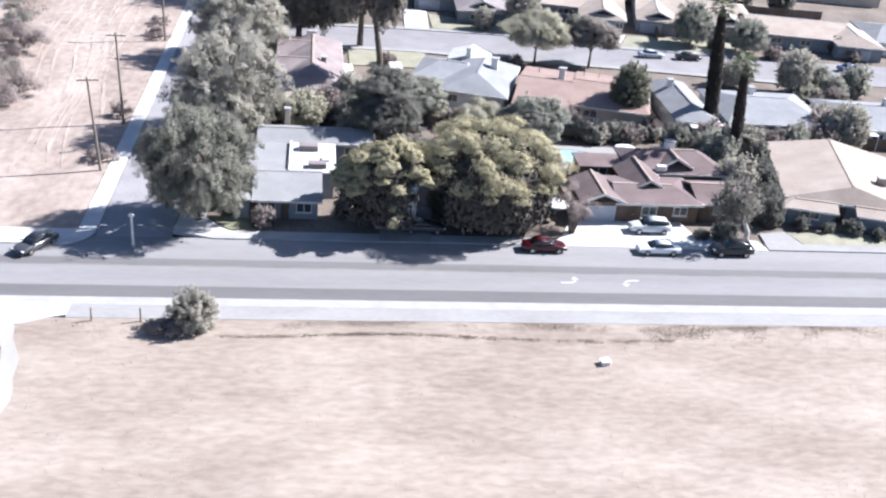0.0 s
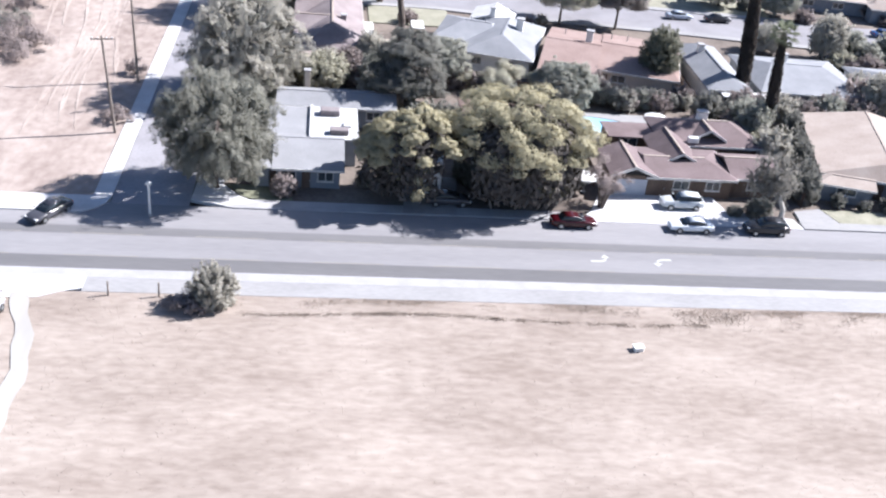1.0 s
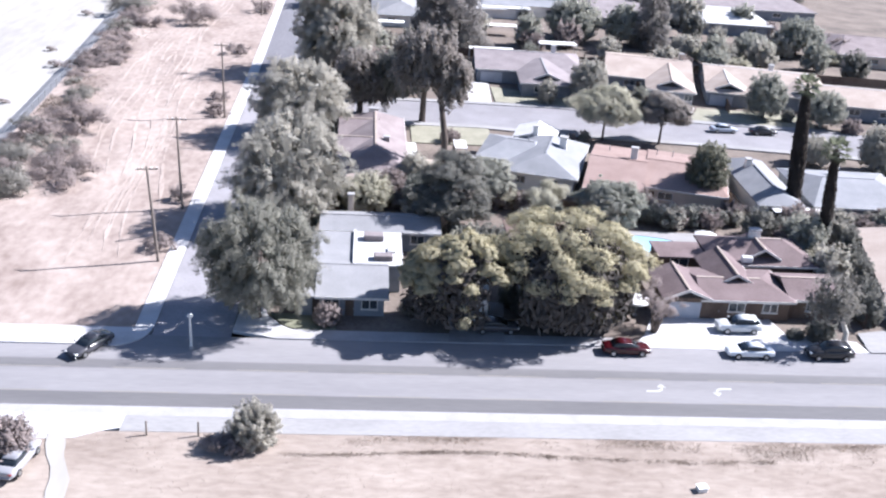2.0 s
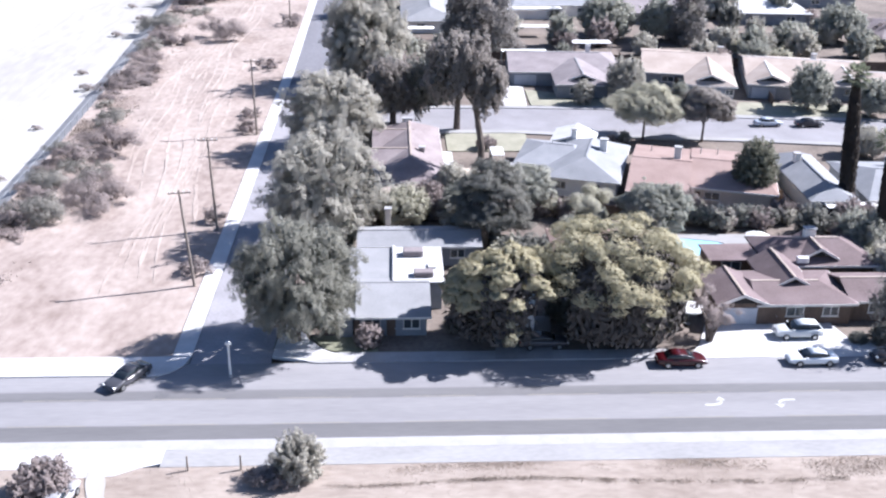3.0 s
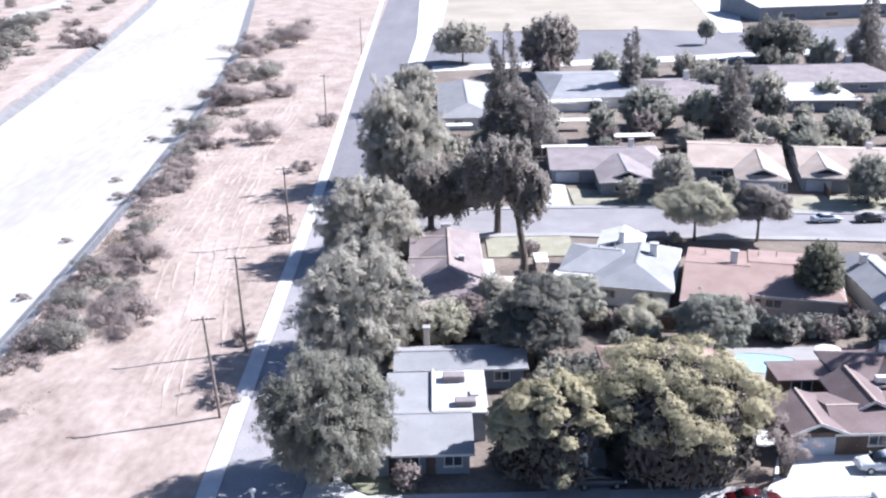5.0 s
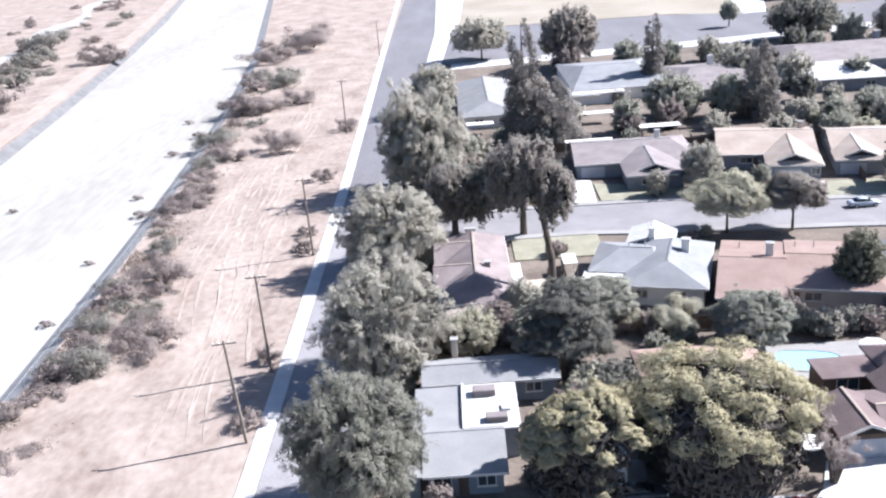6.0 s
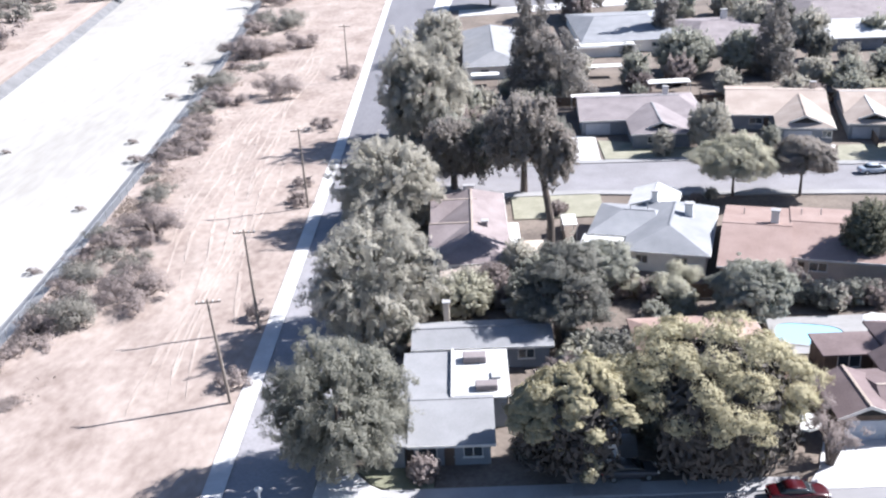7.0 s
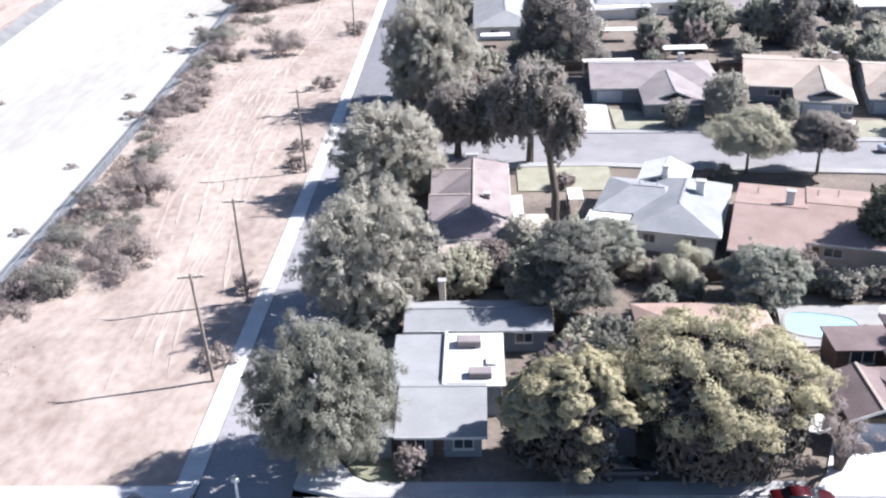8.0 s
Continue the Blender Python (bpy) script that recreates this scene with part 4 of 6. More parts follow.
lobed_tree(21.8, 80.2, 9.2, 9.4, 3.4, "leaf_eucalypt", "dark grey-green street tree on the inner street", 21, 22, 0.26, edge=-0.5, trunk_r=0.2, cover=1.2, full=1.85)
tree(13.6, 104.6, 8.4, 7.0, "leaf_olive", "green tree in a front garden on the inner street", seed=22, low=0.1)
tree(5.4, 103.0, 4.6, 3.6, "leaf_olive", "small green garden tree on the inner street", seed=23, low=0.1)
palm(33.6, 49.0, 19.5, 1.6, "tall fan palm with a dark shaggy skirt", 1, -1.9)
palm(31.0, 32.5, 15.6, 0.5, "fan palm with a dark slender trunk", 2, -1.4)
hedge(8.0, 21.0, 43.5, 2.6, 2.8, "leaf_dark", "dark clipped hedge behind the pool", 1)
hedge(24.0, 33.0, 41.0, 2.6, 3.0, "leaf_dark", "dark hedge along the garden boundary", 2)
hedge(35.0, 49.0, 42.0, 2.6, 3.2, "leaf_dark", "dark hedge along the garden boundary", 3)
tree(53.5, 44.0, 7.0, 6.6, "leaf_olive", "leafy tree between two gardens", seed=24, low=0.1)
tree(56.5, 70.0, 8.0, 6.2, "leaf_olive", "rounded green tree by the inner street", seed=25, low=0.12)
tree(62.0, 72.0, 5.0, 5.0, "leaf_pepper", "small round tree by the inner street", seed=26, low=0.12)
tree(46.5, 72.5, 5.0, 6.2, "leaf_olive", "bright green low tree in a front garden", seed=27, low=0.1)
tree(58.0, 95.0, 7.0, 7.4, "leaf_pepper", "green tree in a front garden", seed=28, low=0.12)
tree(47.6, 99.0, 8.6, 7.4, "leaf_grey", "grey-green tree in a front garden", seed=29, low=0.12)
# rows beyond the inner street
conifer(-14.6, 147, 27.5, 11.0, "leaf_conifer", "tall dark conifer behind the second row of houses", 1, power=0.42)
conifer(-8.6, 146, 15.0, 15.0, "leaf_conifer", "broad dark conifer behind the second row of houses", 2, power=0.45)
tree(7.0, 243, 18.0, 17.5, "leaf_eucalypt", "broad dark purplish tree by the far street", seed=30, low=0.2, leafsize=0.9)
conifer(24.0, 199, 20.0, 7.4, "leaf_conifer", "narrow dark cypress among the far houses", 3, "cypress", 0.35)
conifer(39.6, 157, 18.5, 11.5, "leaf_conifer", "dark conifer among the far houses", 4, power=0.55)
tree(-19.6, 268, 13.0, 18.0, "leaf_olive", "spreading green tree at the corner of the park", seed=31, low=0.28, leafsize=0.9)
tree(21.5, 163, 9.4, 13.0, "leaf_pepper", "green garden tree among the far houses", seed=32, low=0.1, leafsize=0.6)
tree(33.5, 160, 9.4, 8.6, "leaf_grey", "grey-green garden tree among the far houses", seed=33, low=0.1, leafsize=0.6)
tree(47.0, 150, 5.0, 7.0, "leaf_olive", "light green shrubby tree among the far houses", seed=34, low=0.08, leafsize=0.6)
tree(64.0, 152, 5.6, 9.0, "leaf_pepper", "grey-green garden tree among the far houses", seed=35, low=0.1, leafsize=0.6)
tree(78.0, 158, 9.0, 11.0, "leaf_grey", "grey-green garden tree among the far houses", seed=36, low=0.1, leafsize=0.6)
conifer(104.6, 237, 26.0, 15.0, "leaf_conifer", "tall dark conifer beyond the far houses", 5)
tree(85.5, 262, 13.0, 20.0, "leaf_dark", "dark spreading tree by the far street", seed=37, low=0.15, leafsize=0.9)
tree(-30.0, 132, 8.0, 9.0, "leaf_pepper", "grey-green tree beside the street row", seed=38, low=0.1, leafsize=0.6)
tree(72.0, 300, 9.0, 6.0, "leaf_pepper", "small tree at the edge of the park", seed=39, low=0.3, leafsize=0.8)
# scrub by the dry channel
for k, (x, y, h, w, sd) in enumerate(((-78.2, 46.6, 7.4, 7.4, 1), (-76.6, 76.0, 7.6, 9.4, 2), (-73.4, 53.0, 5.4, 9.6, 3), (-82.0, 60.0, 3.4, 8.0, 4), (-81.5, 153, 4.6, 6.4, 5), (-71.5, 160, 9.6, 11.0, 6), (-80.5, 92, 3.0, 7.0, 7), (-82.5, 118, 3.2, 8.0, 8), (-84.5, 136, 3.4, 8.0, 9), (-88.5, 172, 6.0, 10.0, 10), (-87.0, 205, 8.0, 12.0, 11), (-76.0, 215, 6.4, 12.0, 12), (-86.0, 250, 9.0, 16.0, 13), (-84.0, 330, 16.0, 26.0, 14), (-98.0, 300, 9.0, 16.0, 15), (-76.0, 62.0, 3.0, 7.0, 16))):
    scrub(x, y, h * 0.56, w * 1.2, "leaf_scrub" if k % 3 else "leaf_dusty", "dusty grey-brown scrub tree beside the dry channel", "tree" if h > 4.5 else "shrub", sd, 0.5, 0.26 if y < 180 else 0.5, group="scrub along the channel")
for k, (x, y, h, w) in enumerate(((-160, 190, 7, 14), (-172, 240, 8, 18), (-186, 285, 7, 16), (-168, 330, 8, 18), (-210, 380, 10, 26), (-150, 165, 4, 8), (-195, 330, 9, 20))):
    scrub(x, y, h, w, "leaf_scrub" if k % 2 else "leaf_dusty", "dry tree on the far side of the channel", "tree" if h > 4.5 else "shrub", 80 + k, 0.7, 0.9, group="trees beyond the channel")
for k, (x, y, h, w) in enumerate(((-54.9, 29.5, 2.0, 2.6), (-55.0, 45.5, 2.2, 2.4), (-55.6, 86.0, 2.4, 3.4), (-56.4, 95, 1.8, 2.6), (-57.2, 130, 2.0, 4.0), (-57.2, 176, 3.0, 5.0))):
    scrub(x, y, h, w * 1.3, "leaf_scrub", "low dusty bush at the foot of a pole", "shrub", 95 + k, 0.8, 0.3, group="bushes by the poles")
tree(-39.0, -10.2, 3.7, 4.0, "leaf_olive", "lone grey-green bush at the edge of the field", "shrub", seed=120, low=0.02, density=1.4, leafsize=0.12, spacing=0.5, rough=0.22)
scrub(-41.4, -11.0, 1.1, 4.0, "leaf_scrub", "low heap of dark dry brush beside the bush", "shrub", 123, 0.6, 0.26)
tree(-59.5, -12.6, 3.0, 5.0, "leaf_scrub", "brown bush beside the dirt track", "shrub", seed=121, low=0.05)
tree(-33.6, 11.6, 2.2, 2.8, "leaf_scrub", "round brownish shrub before the corner house", "shrub", seed=122, low=0.05)


# ---- houses ----
def roof_bm(x0, x1, y0, y1, ze, zr, axis, h0=0.0, h1=0.0, t=0.2):
    """A pitched roof as a solid: ridge along axis, hipped by h0 and h1 at its ends (0: a gable)."""
    bm = bmesh.new()
    if axis == "x":
        e = [(x0, y0), (x1, y0), (x1, y1), (x0, y1)]
        r = [(x0 + h0, (y0 + y1) / 2), (x1 - h1, (y0 + y1) / 2)]
    else:
        e = [(x1, y0), (x1, y1), (x0, y1), (x0, y0)]
        r = [((x0 + x1) / 2, y0 + h0), ((x0 + x1) / 2, y1 - h1)]
    top = [bm.verts.new((*p, ze)) for p in e] + [bm.verts.new((*p, zr)) for p in r]
    low = [bm.verts.new((*p, ze - t)) for p in e] + [bm.verts.new((*p, zr - t)) for p in r]
    for f in ((0, 1, 5, 4), (2, 3, 4, 5)):
        bm.faces.new([top[i] for i in f])
        bm.faces.new([low[i] for i in f[::-1]])
    rims = [(0, 1), (2, 3)]
    for a, b, k, h in ((1, 2, 5, h1), (3, 0, 4, h0)):
        if h > 0:
            bm.faces.new([top[a], top[b], top[k]])
            bm.faces.new([low[b], low[a], low[k]])
            rims.append((a, b))
        else:
            rims += [(a, k), (k, b)]
    for a, b in rims:
        bm.faces.new((top[b], top[a], low[a], low[b]))
    bmesh.ops.recalc_face_normals(bm, faces=bm.faces)
    return bm


def wall_bm(x0, x1, y0, y1, ze, zr, axis, h0=0.0, h1=0.0, over=0.5):
    bm = box(x0 + over, x1 - over, y0 + over, y1 - over, -0.15, ze - 0.1)
    if axis in "xy" and (h0 == 0 or h1 == 0):
        half = ((y1 - y0) if axis == "x" else (x1 - x0)) / 2
        zt = zr - 0.24
        zb = ze + (zr - ze) * over / half - 0.24
        for end, h in ((0, h0), (1, h1)):
            if h:
                continue
            if axis == "x":
                xa = x0 + over if end == 0 else x1 - over - 0.2
                tri = [(y0 + over, zb), (y1 - over, zb), ((y0 + y1) / 2, zt)]
                a = [bm.verts.new((xa, p, q)) for p, q in tri]
                b = [bm.verts.new((xa + 0.2, p, q)) for p, q in tri]
            else:
                ya = y0 + over if end == 0 else y1 - over - 0.2
                tri = [(x0 + over, zb), (x1 - over, zb), ((x0 + x1) / 2, zt)]
                a = [bm.verts.new((p, ya, q)) for p, q in tri]
                b = [bm.verts.new((p, ya + 0.2, q)) for p, q in tri]
            bm.faces.new(a)
            bm.faces.new(b[::-1])
            for i in range(3):
                bm.faces.new((a[i], b[i], b[(i + 1) % 3], a[(i + 1) % 3]))
        bmesh.ops.recalc_face_normals(bm, faces=bm.faces)
    return bm


def window(parent, m, w, h, label=""):
    """A framed window with pane and sill; its outer face looks along -y of m."""
    bm = bmesh.new()
    f = 0.09
    for x0, x1, z0, z1 in ((-w / 2, w / 2, 0, f), (-w / 2, w / 2, h - f, h), (-w / 2, -w / 2 + f, f, h - f), (w / 2 - f, w / 2, f, h - f), (-f / 2, f / 2, f, h - f)):
        add_box(bm, x0, x1, -0.07, 0.02, z0, z1)
    win = part("window", bm, M["trim"], parent, label)
    win.matrix_basis = m
    part("pane", box(-w / 2 + f, w / 2 - f, -0.03, 0.0, f, h - f), M["glass"], win)
    part("sill", box(-w / 2 - 0.08, w / 2 + 0.08, -0.14, 0.02, -0.08, 0.0), M["trim"], win)


def door(parent, m, w, h, material, garage=False):
    """A door leaf with raised panels, each a piece of its own."""
    d = part("garage_door" if garage else "door", box(-w / 2, w / 2, -0.05, 0.02, 0, h), material, parent)
    d.matrix_basis = m
    n, k = 4, 4 if garage else 2
    for i in range(n):
        for j in range(k):
            part("panel", box(-w / 2 + w * (j + 0.1) / k, -w / 2 + w * (j + 0.9) / k, -0.075, -0.052, h * (i + 0.12) / n, h * (i + 0.88) / n), material, d)
    part("door_handle", box(w * 0.38, w * 0.38 + 0.12, -0.12, -0.05, 1.0, 1.06), M["steel"], d)


def chimney(parent, x, y, z0, z1, w, d, material, label=""):
    c = part("chimney", box(x - w / 2, x + w / 2, y - d / 2, y + d / 2, z0, z1, 0.03), material, parent, label)
    part("chimney_cap", box(x - w / 2 - 0.12, x + w / 2 + 0.12, y - d / 2 - 0.12, y + d / 2 + 0.12, z1, z1 + 0.14, 0.03), M["concrete"], c)


def vent_pipe(parent, x, y, z):
    part("vent_pipe", add_tube(bmesh.new(), [(x, y, z - 0.4), (x, y, z + 0.5)], [0.09, 0.09], 8), M["steel"], parent)


def dark_gable(parent, x, y, z, w, h):
    """A flat dark triangle under a gable, for louvred vents and painted shade."""
    bm = bmesh.new()
    vs = [bm.verts.new((x + px, yy, z + pz)) for yy in (y - 0.05, y + 0.05) for px, pz in ((-w / 2, 0), (w / 2, 0), (0, h))]
    for f in ((0, 1, 2), (5, 4, 3), (0, 3, 4, 1), (1, 4, 5, 2), (2, 5, 3, 0)):
        bm.faces.new([vs[i] for i in f])
    part("dark_gable", bm, M["rubber"], parent, "flat dark gable triangle for vents and painted shade")


def dutch(x0, x1, y0, ze, zr, hip):
    """A small raised gable on the hip of a roof block, as one more block."""
    c = (x0 + x1) / 2
    return (c - 2.7, c + 2.7, y0 + 0.32 * hip, y0 + hip + 1.5, ze + 0.42 * (zr - ze), zr + 0.1, "y", 0, 0)


def dutch_vent(parent, x0, x1, y0, ze, zr, hip):
    """The dark louvres in the raised gable."""
    dark_gable(parent, (x0 + x1) / 2, y0 + 0.32 * hip + 0.1, ze + 0.42 * (zr - ze) - 0.12, 4.5, 0.34 + 0.5 * (zr - ze))


def house(x, y, rot, blocks, wall, roof, label, wins=(), doors=(), garages=(), chimneys=(), pipes=(), cap="trim", name="house"):
    """blocks: (x0, x1, y0, y1, eave, ridge, axis, hip0, hip1[, roof]) in the house's own axes."""
    e = thing(name, pose(x, y, 0, 0, 0, rot), label, "house")
    for b in blocks:
        rm = M[b[9]] if len(b) > 9 else M[roof]
        g = b[:9]
        if b[6] == "flat":
            part("wall", box(b[0] + 0.3, b[1] - 0.3, b[2] + 0.3, b[3] - 0.3, -0.15, b[4] - 0.2), M[wall], e)
            part("roof", box(b[0], b[1], b[2], b[3], b[4] - 0.22, b[4], 0.03), rm, e)
            continue
        part("wall", wall_bm(*g), M[wall], e)
        r = part("roof", roof_bm(*g), rm, e)
        if b[6] == "x":
            part("ridge_cap", box(b[0] + b[7], b[1] - b[8], (b[2] + b[3]) / 2 - 0.16, (b[2] + b[3]) / 2 + 0.16, b[5] - 0.1, b[5] + 0.05, 0.02), M[cap] if cap else rm, r)
        else:
            part("ridge_cap", box((b[0] + b[1]) / 2 - 0.16, (b[0] + b[1]) / 2 + 0.16, b[2] + b[7], b[3] - b[8], b[5] - 0.1, b[5] + 0.05, 0.02), M[cap] if cap else rm, r)
        for side, (p, q) in {"s": ((b[0] + b[1]) / 2, b[2]), "e": (b[1], (b[2] + b[3]) / 2)}.items():
            n = bmesh.new()
            if side == "s" and not (b[6] == "y" and b[7] == 0):
                add_box(n, b[0], b[1], b[2] - 0.06, b[2] - 0.002, b[4] - 0.26, b[4] - 0.02)
            elif side == "e" and not (b[6] == "x" and b[8] == 0):
                add_box(n, b[1] + 0.002, b[1] + 0.06, b[2], b[3], b[4] - 0.26, b[4] - 0.02)
            else:
                n.free()
                continue
            part("fascia", n, M["trim"], e)
        if b[6] == "y" and b[7] == 0:
            mid = (b[0] + b[1]) / 2
            for x0, sgn in ((b[0], 1), (b[1], -1)):
                n = bmesh.new()
                ring = [n.verts.new((x, yy, z)) for yy in (b[2] - 0.07, b[2] - 0.003) for x, z in ((x0, b[4] - 0.24), (mid, b[5] - 0.26), (mid, b[5] + 0.05), (x0, b[4] + 0.05))]
                for f in ((0, 1, 2, 3), (7, 6, 5, 4), (0, 4, 5, 1), (1, 5, 6, 2), (2, 6, 7, 3), (3, 7, 4, 0)):
                    n.faces.new([ring[i] for i in f])
                part("bargeboard", n, M["trim"], e)
    for side, u, v, w, h in wins:
        window(e, pose(u, v, 0.95) if side == "s" else pose(u, v, 0.95, 0, 0, 90), w, h)
    for side, u, v in doors:
        door(e, pose(u, v, 0.0) if side == "s" else pose(u, v, 0.0, 0, 0, 90), 0.95, 2.05, M["wood_brown"])
    for side, u, v, w in garages:
        door(e, pose(u, v, 0.0) if side == "s" else pose(u, v, 0.0, 0, 0, 90), w, 2.1, M["garage"], True)
    for c in chimneys:
        chimney(e, *c)
    for p in pipes:
        vent_pipe(e, *p)
    return e


# corner house: front wing, flat middle, rear wing
corner_house = house(0, 0, 0, [
    (-35.0, -26.9, 13.0, 26.0, 2.6, 3.55, "x", 0, 0),
    (-35.4, -20.0, 30.9, 37.4, 2.7, 3.6, "x", 0, 0),
    (-36.0, -30.9, 19.4, 29.2, 3.35, 0, "flat", 0, 0),
    (-30.9, -25.2, 19.6, 29.2, 3.45, 0, "flat", 0, 0, "r_white"),
    (-37.1, -35.0, 13.0, 15.2, 2.62, 0, "flat", 0, 0),
], "stucco_grey", "r_grey", "grey stucco corner house with pale grey shingle roofs",
    wins=(("s", -33.2, 13.5, 1.8, 1.2), ("s", -29.0, 13.5, 1.8, 1.2), ("s", -23.0, 31.4, 1.8, 1.2)),
    doors=(("s", -31.2, 13.5),), chimneys=((-31.6, 37.9, 0.0, 4.9, 0.7, 0.7, M["stucco_tan"], "narrow pinkish plastered chimney"),), pipes=((-28.5, 34.0, 3.4),), cap=None)
part("roof_unit", box(-29.8, -27.4, 26.2, 27.6, 3.45, 4.2, 0.08), M["r_dark"], corner_house, "dark cooling unit on the white roof")
part("roof_unit", box(-28.6, -26.4, 20.7, 21.9, 3.45, 4.1, 0.08), M["r_dark"], corner_house, "dark cooling unit on the white roof")
part("skylight", box(-27.0, -26.0, 23.0, 24.2, 3.45, 3.7, 0.05), M["r_white"], corner_house, "white domed skylight")
part("parapet", box(-31.05, -30.75, 19.6, 29.2, 3.4, 3.7, 0.03), M["r_white"], corner_house)

# house hidden behind the big tree
house(0, 0, 0, [(-11.5, 2.4, 21.0, 36.4, 2.7, 4.4, "x", 4, 4)], "stucco_white", "r_brown", "white stucco house with brown roof behind the big tree",
      wins=(("s", -5.0, 21.5, 1.8, 1.2), ("s", -1.0, 21.5, 1.8, 1.2)), garages=(("s", -8.6, 21.5, 3.6),), cap=None)

# rust brown stepped roof
span_house = house(0, 0, 0, [
    (-33.2, -23.4, 52.8, 78.8, 2.9, 4.95, "y", 5, 3),
    (-34.2, -27.6, 58.8, 66.6, 2.85, 4.75, "x", 0, 0),
    (-34.2, -27.6, 67.6, 76.4, 2.85, 4.75, "x", 0, 0),
    (-32.6, -25.0, 49.4, 53.4, 2.62, 0, "flat", 0, 0, "r_tan"),
], "stucco_white", "r_rust", "house with rust brown stepped gable roof and white side wall",
    wins=(("s", -31.0, 49.7, 1.4, 1.1), ("s", -27.0, 49.7, 1.4, 1.1), ("e", -23.9, 60, 1.6, 1.2), ("e", -23.9, 70, 1.6, 1.2)), chimneys=((-26.6, 62.6, 3.6, 4.9, 0.8, 0.8, M["r_dark"], "short dark chimney"), (-28.6, 77.0, 3.6, 5.0, 1.6, 0.7, M["stucco_white"], "white chimney"),), cap="r_tan")
part("awning", box(-23.2, -21.8, 57.5, 68.0, 2.2, 2.3, 0.03), M["white_paint"], span_house, "white patio awning along the wall")
for k in range(4):
    part("awning_post", box(-21.95, -21.85, 57.6 + 3.4 * k, 57.7 + 3.4 * k, 0, 2.2), M["white_paint"], span_house)

# slate hipped house, turned with its lot
slate_house = house(-3.0, 62.0, -17, [
    (-4.0, 7.2, -8.0, 10.0, 2.8, 4.8, "y", 4.8, 4.0),
    (-9.3, 1.0, -3.0, 9.0, 2.75, 4.3, "x", 4, 2),
    (-5.5, 1.5, 8.5, 16.0, 2.8, 3.9, "y", 0, 0, "r_white"),
    (-9.8, -4.2, -8.0, -2.6, 2.55, 0, "flat", 0, 0, "r_white"),
], "stucco_white", "r_slate", "white house with slate blue hipped roofs", wins=(("s", -1.4, -7.5, 1.6, 1.2), ("s", 3.6, -7.5, 1.6, 1.2), ("e", 6.7, 2.0, 1.4, 1.2)),
    chimneys=((3.6, 2.6, 3.6, 5.8, 1.1, 1.0, M["stucco_white"], "stout white chimney"), (-1.6, 8.4, 3.0, 5.2, 0.8, 0.8, M["stucco_white"], "white chimney")), pipes=((-4.4, 3.6, 4.2), (-2.2, 4.8, 4.2)), cap=None)

# red roof, turned with its lot
house(9.5, 58.0, -17, [
    (-5.0, 3.8, -10.6, 11.2, 2.8, 4.4, "x", 0, 0),
    (3.6, 16.0, -6.3, 12.0, 2.8, 4.2, "x", 0, 3),
], "stucco_tan", "r_red", "tan stucco house with long faded red roof", wins=(("s", -2.6, -10.1, 1.8, 1.2), ("s", 1.4, -10.1, 1.8, 1.2), ("s", 7.0, -5.8, 2.2, 1.2)), doors=(("s", 4.9, -5.8),),
    chimneys=((1.6, 1.8, 3.6, 5.9, 1.0, 0.9, M["stucco_white"], "broad white chimney"),), pipes=((5.0, 7.0, 3.9), (7.5, 7.5, 3.9), (-2.4, 6.0, 3.9)), cap=None)

# maroon roofs by the driveway
mar_house = house(0, 0, 0, [
    (4.4, 10.2, 14.8, 22.4, 2.7, 3.9, "y", 0, 0),
    (8.8, 20.2, 14.9, 23.6, 2.66, 3.5, "x", 0.6, 3.0),
    (11.4, 16.9, 18.4, 26.5, 2.8, 4.3, "y", 0, 0),
    (13.5, 27.0, 24.5, 33.5, 2.75, 4.5, "x", 3.6, 3.6),
    (17.6, 22.2, 25.2, 31.0, 3.3, 4.65, "y", 0, 0),
    (7.0, 13.4, 26.6, 31.5, 2.6, 0, "flat", 0, 0),
    (19.6, 27.5, 15.6, 23.0, 2.6, 3.8, "x", 0, 2),
], "wood_brown", "r_maroon", "dark wooden house with low maroon roofs", wins=(("s", 13.4, 15.4, 2.0, 1.2), ("s", 17.4, 15.4, 1.8, 1.2), ("s", 23.0, 16.1, 2.0, 1.2), ("s", 9.8, 26.9, 2.4, 1.4)), doors=(("s", 10.9, 15.4),), garages=(("s", 7.2, 15.3, 3.8),),
    chimneys=((19.9, 29.4, 4.0, 5.5, 1.3, 0.9, M["stucco_white"], "white chimney"),), cap="r_tan")
# dark triangles paint the shade on these three gable faces
dark_gable(mar_house, 14.15, 18.8, 3.05, 3.6, 0.95)
dark_gable(mar_house, 19.9, 25.6, 3.5, 2.8, 0.8)
dark_gable(mar_house, 7.3, 15.2, 2.72, 3.4, 0.7)
part("roof_unit", box(16.9, 18.3, 24.6, 25.3, 3.0, 3.75, 0.08), M["white_paint"], mar_house, "white cooling unit on the roof")

